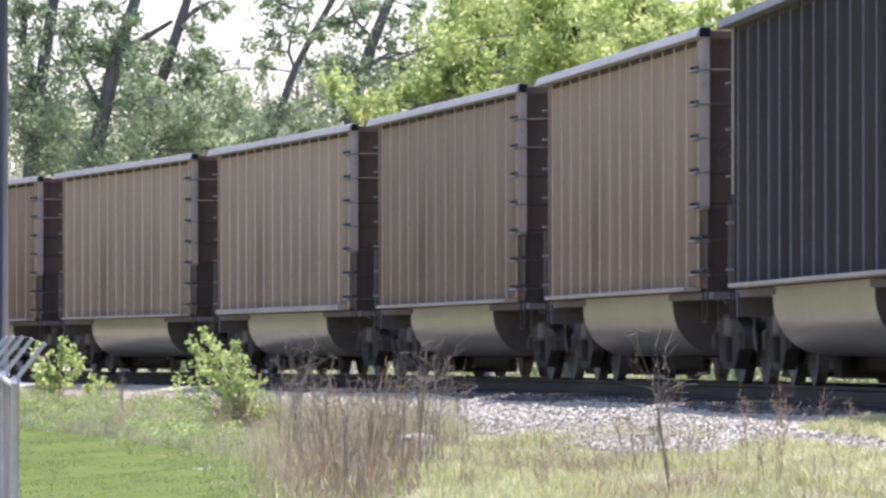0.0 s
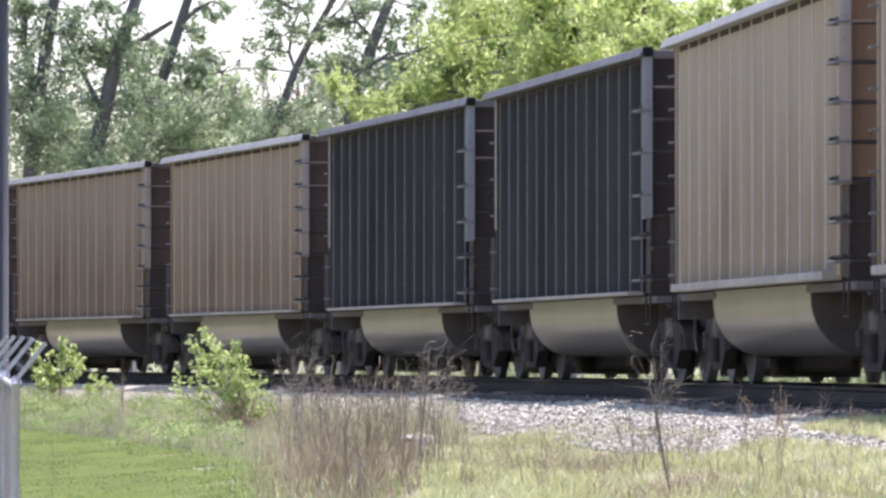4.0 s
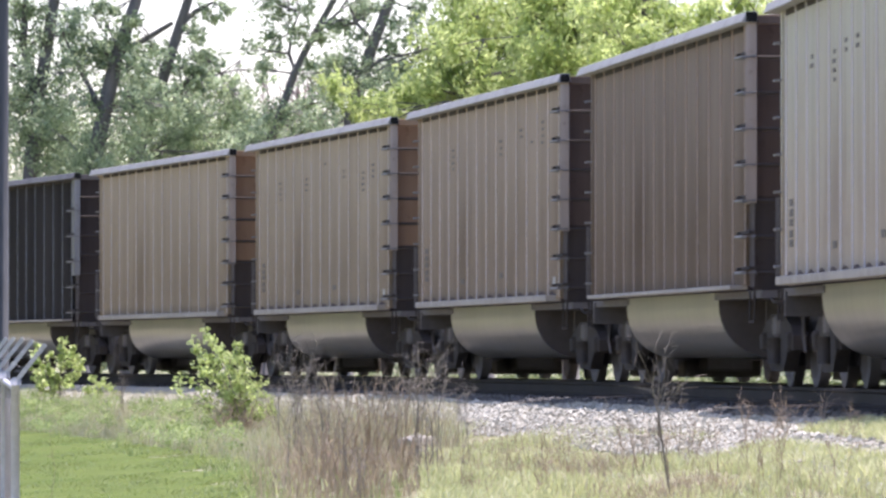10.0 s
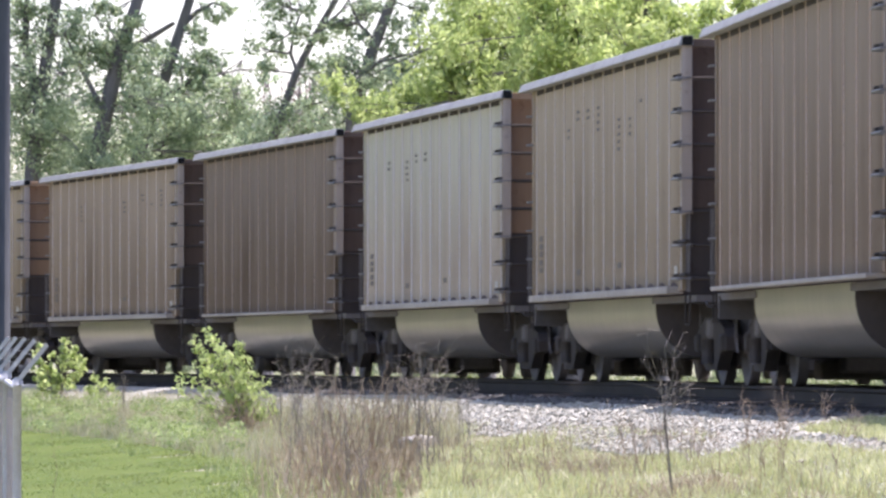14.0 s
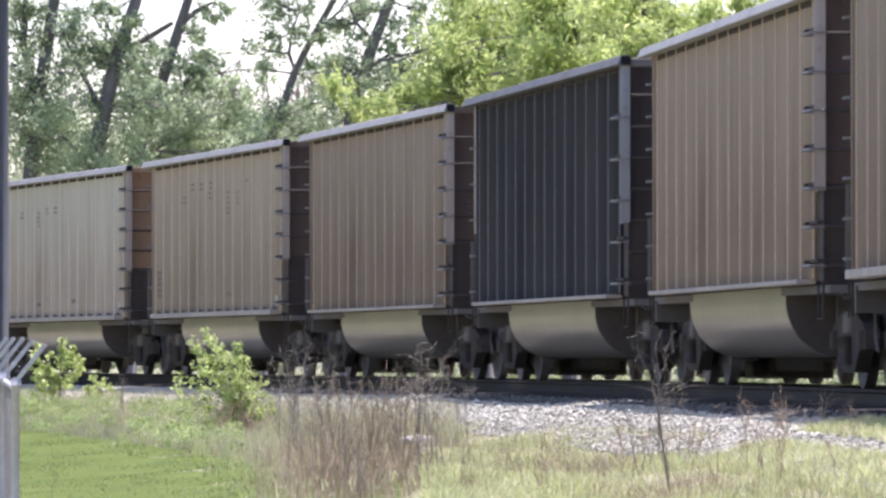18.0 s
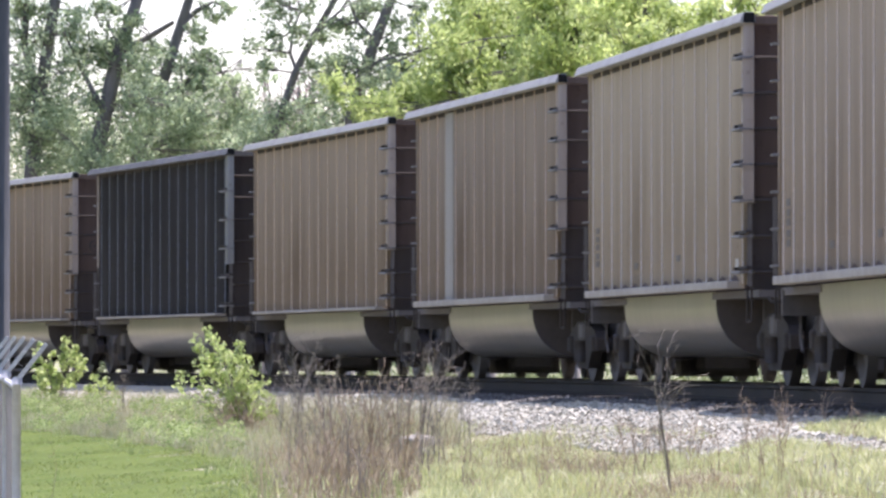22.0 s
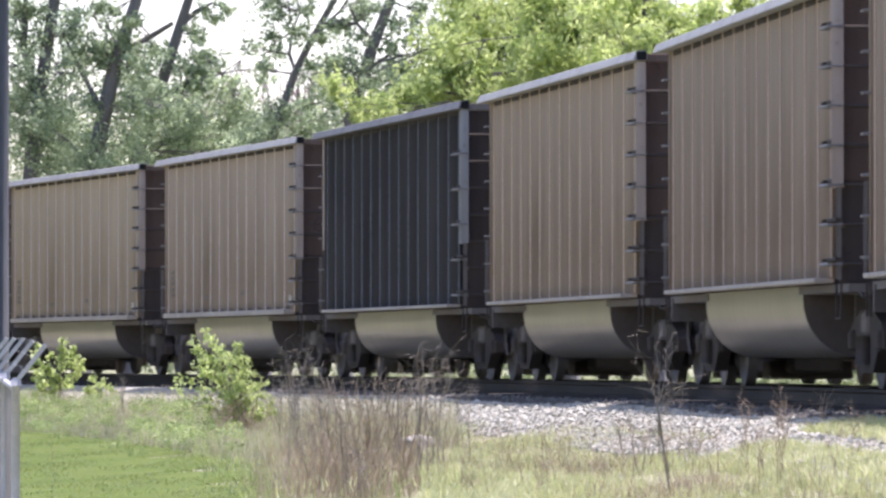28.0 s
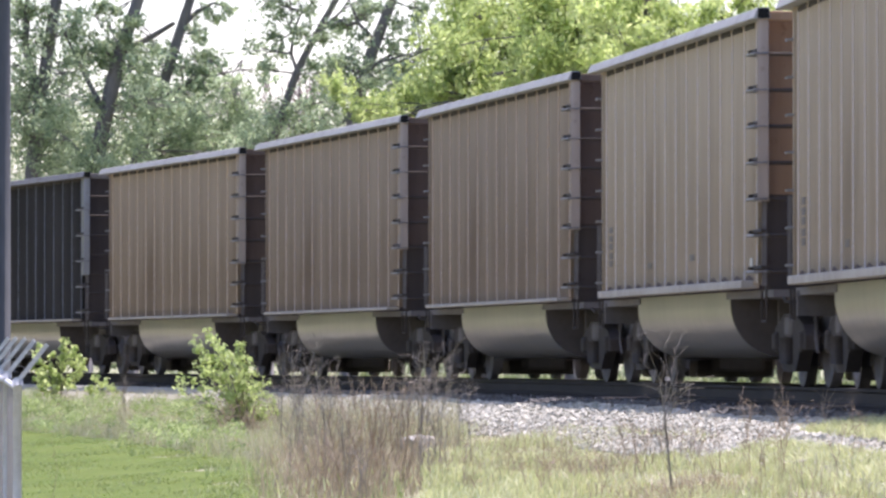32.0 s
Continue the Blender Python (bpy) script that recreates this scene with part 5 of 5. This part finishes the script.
LABELS = {
    "tan": "dusty tan ribbed coal car with a pale tub", "light_tan": "light tan ribbed coal car with faded marks and pale tub", "brown": "weathered brown ribbed coal car with a pale tub",
    "dark_brown": "dark brown ribbed coal car, streaked with rust", "ochre": "ochre-brown ribbed coal car with thin pale sill", "grey": "pale grey ribbed coal car with faded stencilled marks",
    "soot_black": "deep black ribbed coal car with a pale grey tub",
    "black": "black ribbed coal car with a pale grey tub",
}
CARS = {}


def build_train():
    for k, paint, note, extra in TRAIN:
        opts = dict(extra)
        kind_of_end = opts.pop("end", "")
        opts["end"] = END_DARK if "black" in paint else END_ORANGE if kind_of_end else END_RUST
        if "black" in paint:
            opts["plate"], opts["corner"] = PLATE_DIM, END_DARK
        label = "brown ribbed coal car with one pale side panel" if note == "stripe" else LABELS[paint]
        CARS[k] = coal_car(paint, label, **opts)


# ---- how the train runs ----
PITCH = 16.2
RUN = [
    (0.0, -0.0483), (0.5, 0.2443), (1.0, 0.5320), (1.5, 0.8173),
    (2.0, 1.1042), (2.5, 1.3908), (3.0, 1.6769), (3.5, 1.9655),
    (4.0, 2.2552), (4.5, 2.5453), (5.0, 2.8352), (5.5, 3.1241),
    (6.0, 3.4114), (6.5, 3.6984), (7.0, 3.9904), (7.5, 4.2804),
    (8.0, 4.5680), (8.5, 4.8552), (9.0, 5.1370), (9.5, 5.4242),
    (10.0, 5.7129), (10.5, 6.0060), (11.0, 6.3000), (11.5, 6.5935),
    (12.0, 6.8855), (12.5, 7.1778), (13.0, 7.4704), (13.5, 7.7616),
    (14.0, 8.0535), (14.5, 8.3458), (15.0, 8.6358), (15.5, 8.9245),
    (16.0, 9.2128), (16.5, 9.5019), (17.0, 9.7927), (17.5, 10.0849),
    (18.0, 10.3755), (18.5, 10.6644), (19.0, 10.9587), (19.5, 11.2564),
    (20.0, 11.5524), (20.5, 11.8465), (21.0, 12.1437), (21.5, 12.4386),
    (22.0, 12.7322), (22.5, 13.0272), (23.0, 13.3232), (23.5, 13.6194),
    (24.0, 13.9152), (24.5, 14.2111), (25.0, 14.5074), (25.5, 14.8023),
    (26.0, 15.0984), (26.5, 15.3955), (27.0, 15.6935), (27.5, 15.9925),
    (28.0, 16.2922), (28.5, 16.5885), (29.0, 16.8841), (29.5, 17.1818),
    (30.0, 17.4789), (30.5, 17.7728), (31.0, 18.0685), (31.5, 18.3667),
    (32.0, 18.6632),
]
# seconds, cars that have passed since the start


def passed(t):
    return float(np.interp(t, [a for a, _ in RUN], [b for _, b in RUN]))


N9 = 5.1514


def car_middle(k, t):
    return (passed(t) - N9 - (k - 3)) * PITCH + 7.935


def car_pose(s):
    xa, ya, _ = track(s - 6.15)
    xb, yb, _ = track(s + 6.15)
    return Matrix.Translation(((xa + xb) / 2, (ya + yb) / 2, RAIL)) @ Matrix.Rotation(math.atan2(yb - ya, xb - xa), 4, "Z")


def motions():
    sway_motions()
    times = [a for a, _ in RUN]
    for k, (car, wheelsets) in CARS.items():
        walk(car, [(t, car_pose(car_middle(k, t))) for t in times])
        # the wheels are followed while the car is within sight of the lens
        inside = [t for t in np.arange(0, 32.001, 0.5) if -75 < car_middle(k, t) < 75]
        if not inside:
            continue
        beats = np.arange(inside[0], inside[-1] + 0.01, 2 / FPS)
        for w in wheelsets:
            rows = []
            for t in sorted({0.0, SECONDS, *[round(float(b), 4) for b in beats]}):
                c = min(max(t, beats[0]), beats[-1])
                turn = math.degrees((passed(c) - passed(beats[0])) * PITCH / 0.46)
                rows.append((t, pose(w.location.x, 0, 0.46, 0, turn % 360, 0)))
            walk(w, rows)


def sway_motions():
    """Shrubs rock slowly in the wind, each about its foot."""
    for ob, seed, most in SWAYING:
        r = random.Random(seed)
        p, q, f, g = r.uniform(0, 6.3), r.uniform(0, 6.3), r.uniform(1.4, 2.2), r.uniform(2.6, 3.6)
        x, y, z = ob.location
        gust = lambda t: most * 1.6 * math.exp(-((t - 23.5) / 1.8) ** 2)
        walk(ob, [(t, pose(x, y, z, most * 0.5 * math.sin(g * t + p), most * (0.6 * math.sin(f * t + q) + 0.4 * math.sin(g * t)) + gust(t), 0)) for t in np.arange(0, SECONDS + 0.01, 0.4)])


# ---- stones and ties, last ----
def build_stones():
    rng = np.random.default_rng(51)
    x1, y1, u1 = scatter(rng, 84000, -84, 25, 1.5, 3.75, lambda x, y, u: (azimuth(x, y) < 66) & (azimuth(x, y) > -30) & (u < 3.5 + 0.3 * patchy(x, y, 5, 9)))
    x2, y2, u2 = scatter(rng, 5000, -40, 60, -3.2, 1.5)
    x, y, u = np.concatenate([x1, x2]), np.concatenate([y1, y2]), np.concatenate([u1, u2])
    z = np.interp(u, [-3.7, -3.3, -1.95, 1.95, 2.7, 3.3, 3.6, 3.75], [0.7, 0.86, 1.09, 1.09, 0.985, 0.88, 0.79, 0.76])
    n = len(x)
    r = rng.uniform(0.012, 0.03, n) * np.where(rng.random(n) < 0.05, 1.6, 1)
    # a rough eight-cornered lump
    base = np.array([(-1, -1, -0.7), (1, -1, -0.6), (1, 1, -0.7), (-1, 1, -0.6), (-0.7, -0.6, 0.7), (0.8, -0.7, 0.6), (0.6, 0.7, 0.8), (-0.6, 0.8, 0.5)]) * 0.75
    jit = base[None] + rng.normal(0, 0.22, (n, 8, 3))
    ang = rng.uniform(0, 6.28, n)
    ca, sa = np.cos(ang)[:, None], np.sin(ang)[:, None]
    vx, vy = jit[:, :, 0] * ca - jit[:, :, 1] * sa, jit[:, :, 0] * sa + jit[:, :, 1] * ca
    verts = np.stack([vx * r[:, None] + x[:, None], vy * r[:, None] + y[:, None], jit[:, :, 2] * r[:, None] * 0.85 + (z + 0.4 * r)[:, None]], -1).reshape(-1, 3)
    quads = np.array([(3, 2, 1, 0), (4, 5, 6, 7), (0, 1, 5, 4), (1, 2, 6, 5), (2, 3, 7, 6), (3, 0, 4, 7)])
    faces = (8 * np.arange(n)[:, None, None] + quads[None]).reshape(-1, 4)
    # stones nearest the rails get the dark colour painted for the train's shade
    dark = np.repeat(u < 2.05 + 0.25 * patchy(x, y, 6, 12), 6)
    stuff("shaded_ballast", verts, faces[dark], STONE_SHADED, "crushed stones between and beside the rails, coloured dark for the train's shade", "gravel")
    faces = faces[~dark]
    stuff("ballast_stones", verts, faces, STONE, "loose pale grey crushed stones on the shoulder", "gravel")


def build_ties():
    bm = bmesh.new()
    box(bm, -0.115, 0.115, -1.3, 1.3, -0.13, 0.045, 0.012)
    me = bpy.data.meshes.new("tie")
    bm.to_mesh(me)
    bm.free()
    me.materials.append(TIEWOOD)
    bed = new("ties")
    x, y, _ = track(0)
    bed.location = (x, y, 1.08)
    tagged(bed, "row of dark weathered wooden ties", "ties", kind="structure")
    for k in range(270):
        s = -70 + 0.535 * k
        x, y, a = track(s)
        ob = new("tie", me)
        ob.parent = bed
        ob.matrix_local = Matrix.Translation(Vector((x, y, 1.085)) - bed.location) @ Matrix.Rotation(a + math.pi / 2, 4, "Z")


build_ground()
build_track()
build_trees()
build_understory()
build_growth()
build_fence()
build_train()
build_stones()
build_ties()
motions()
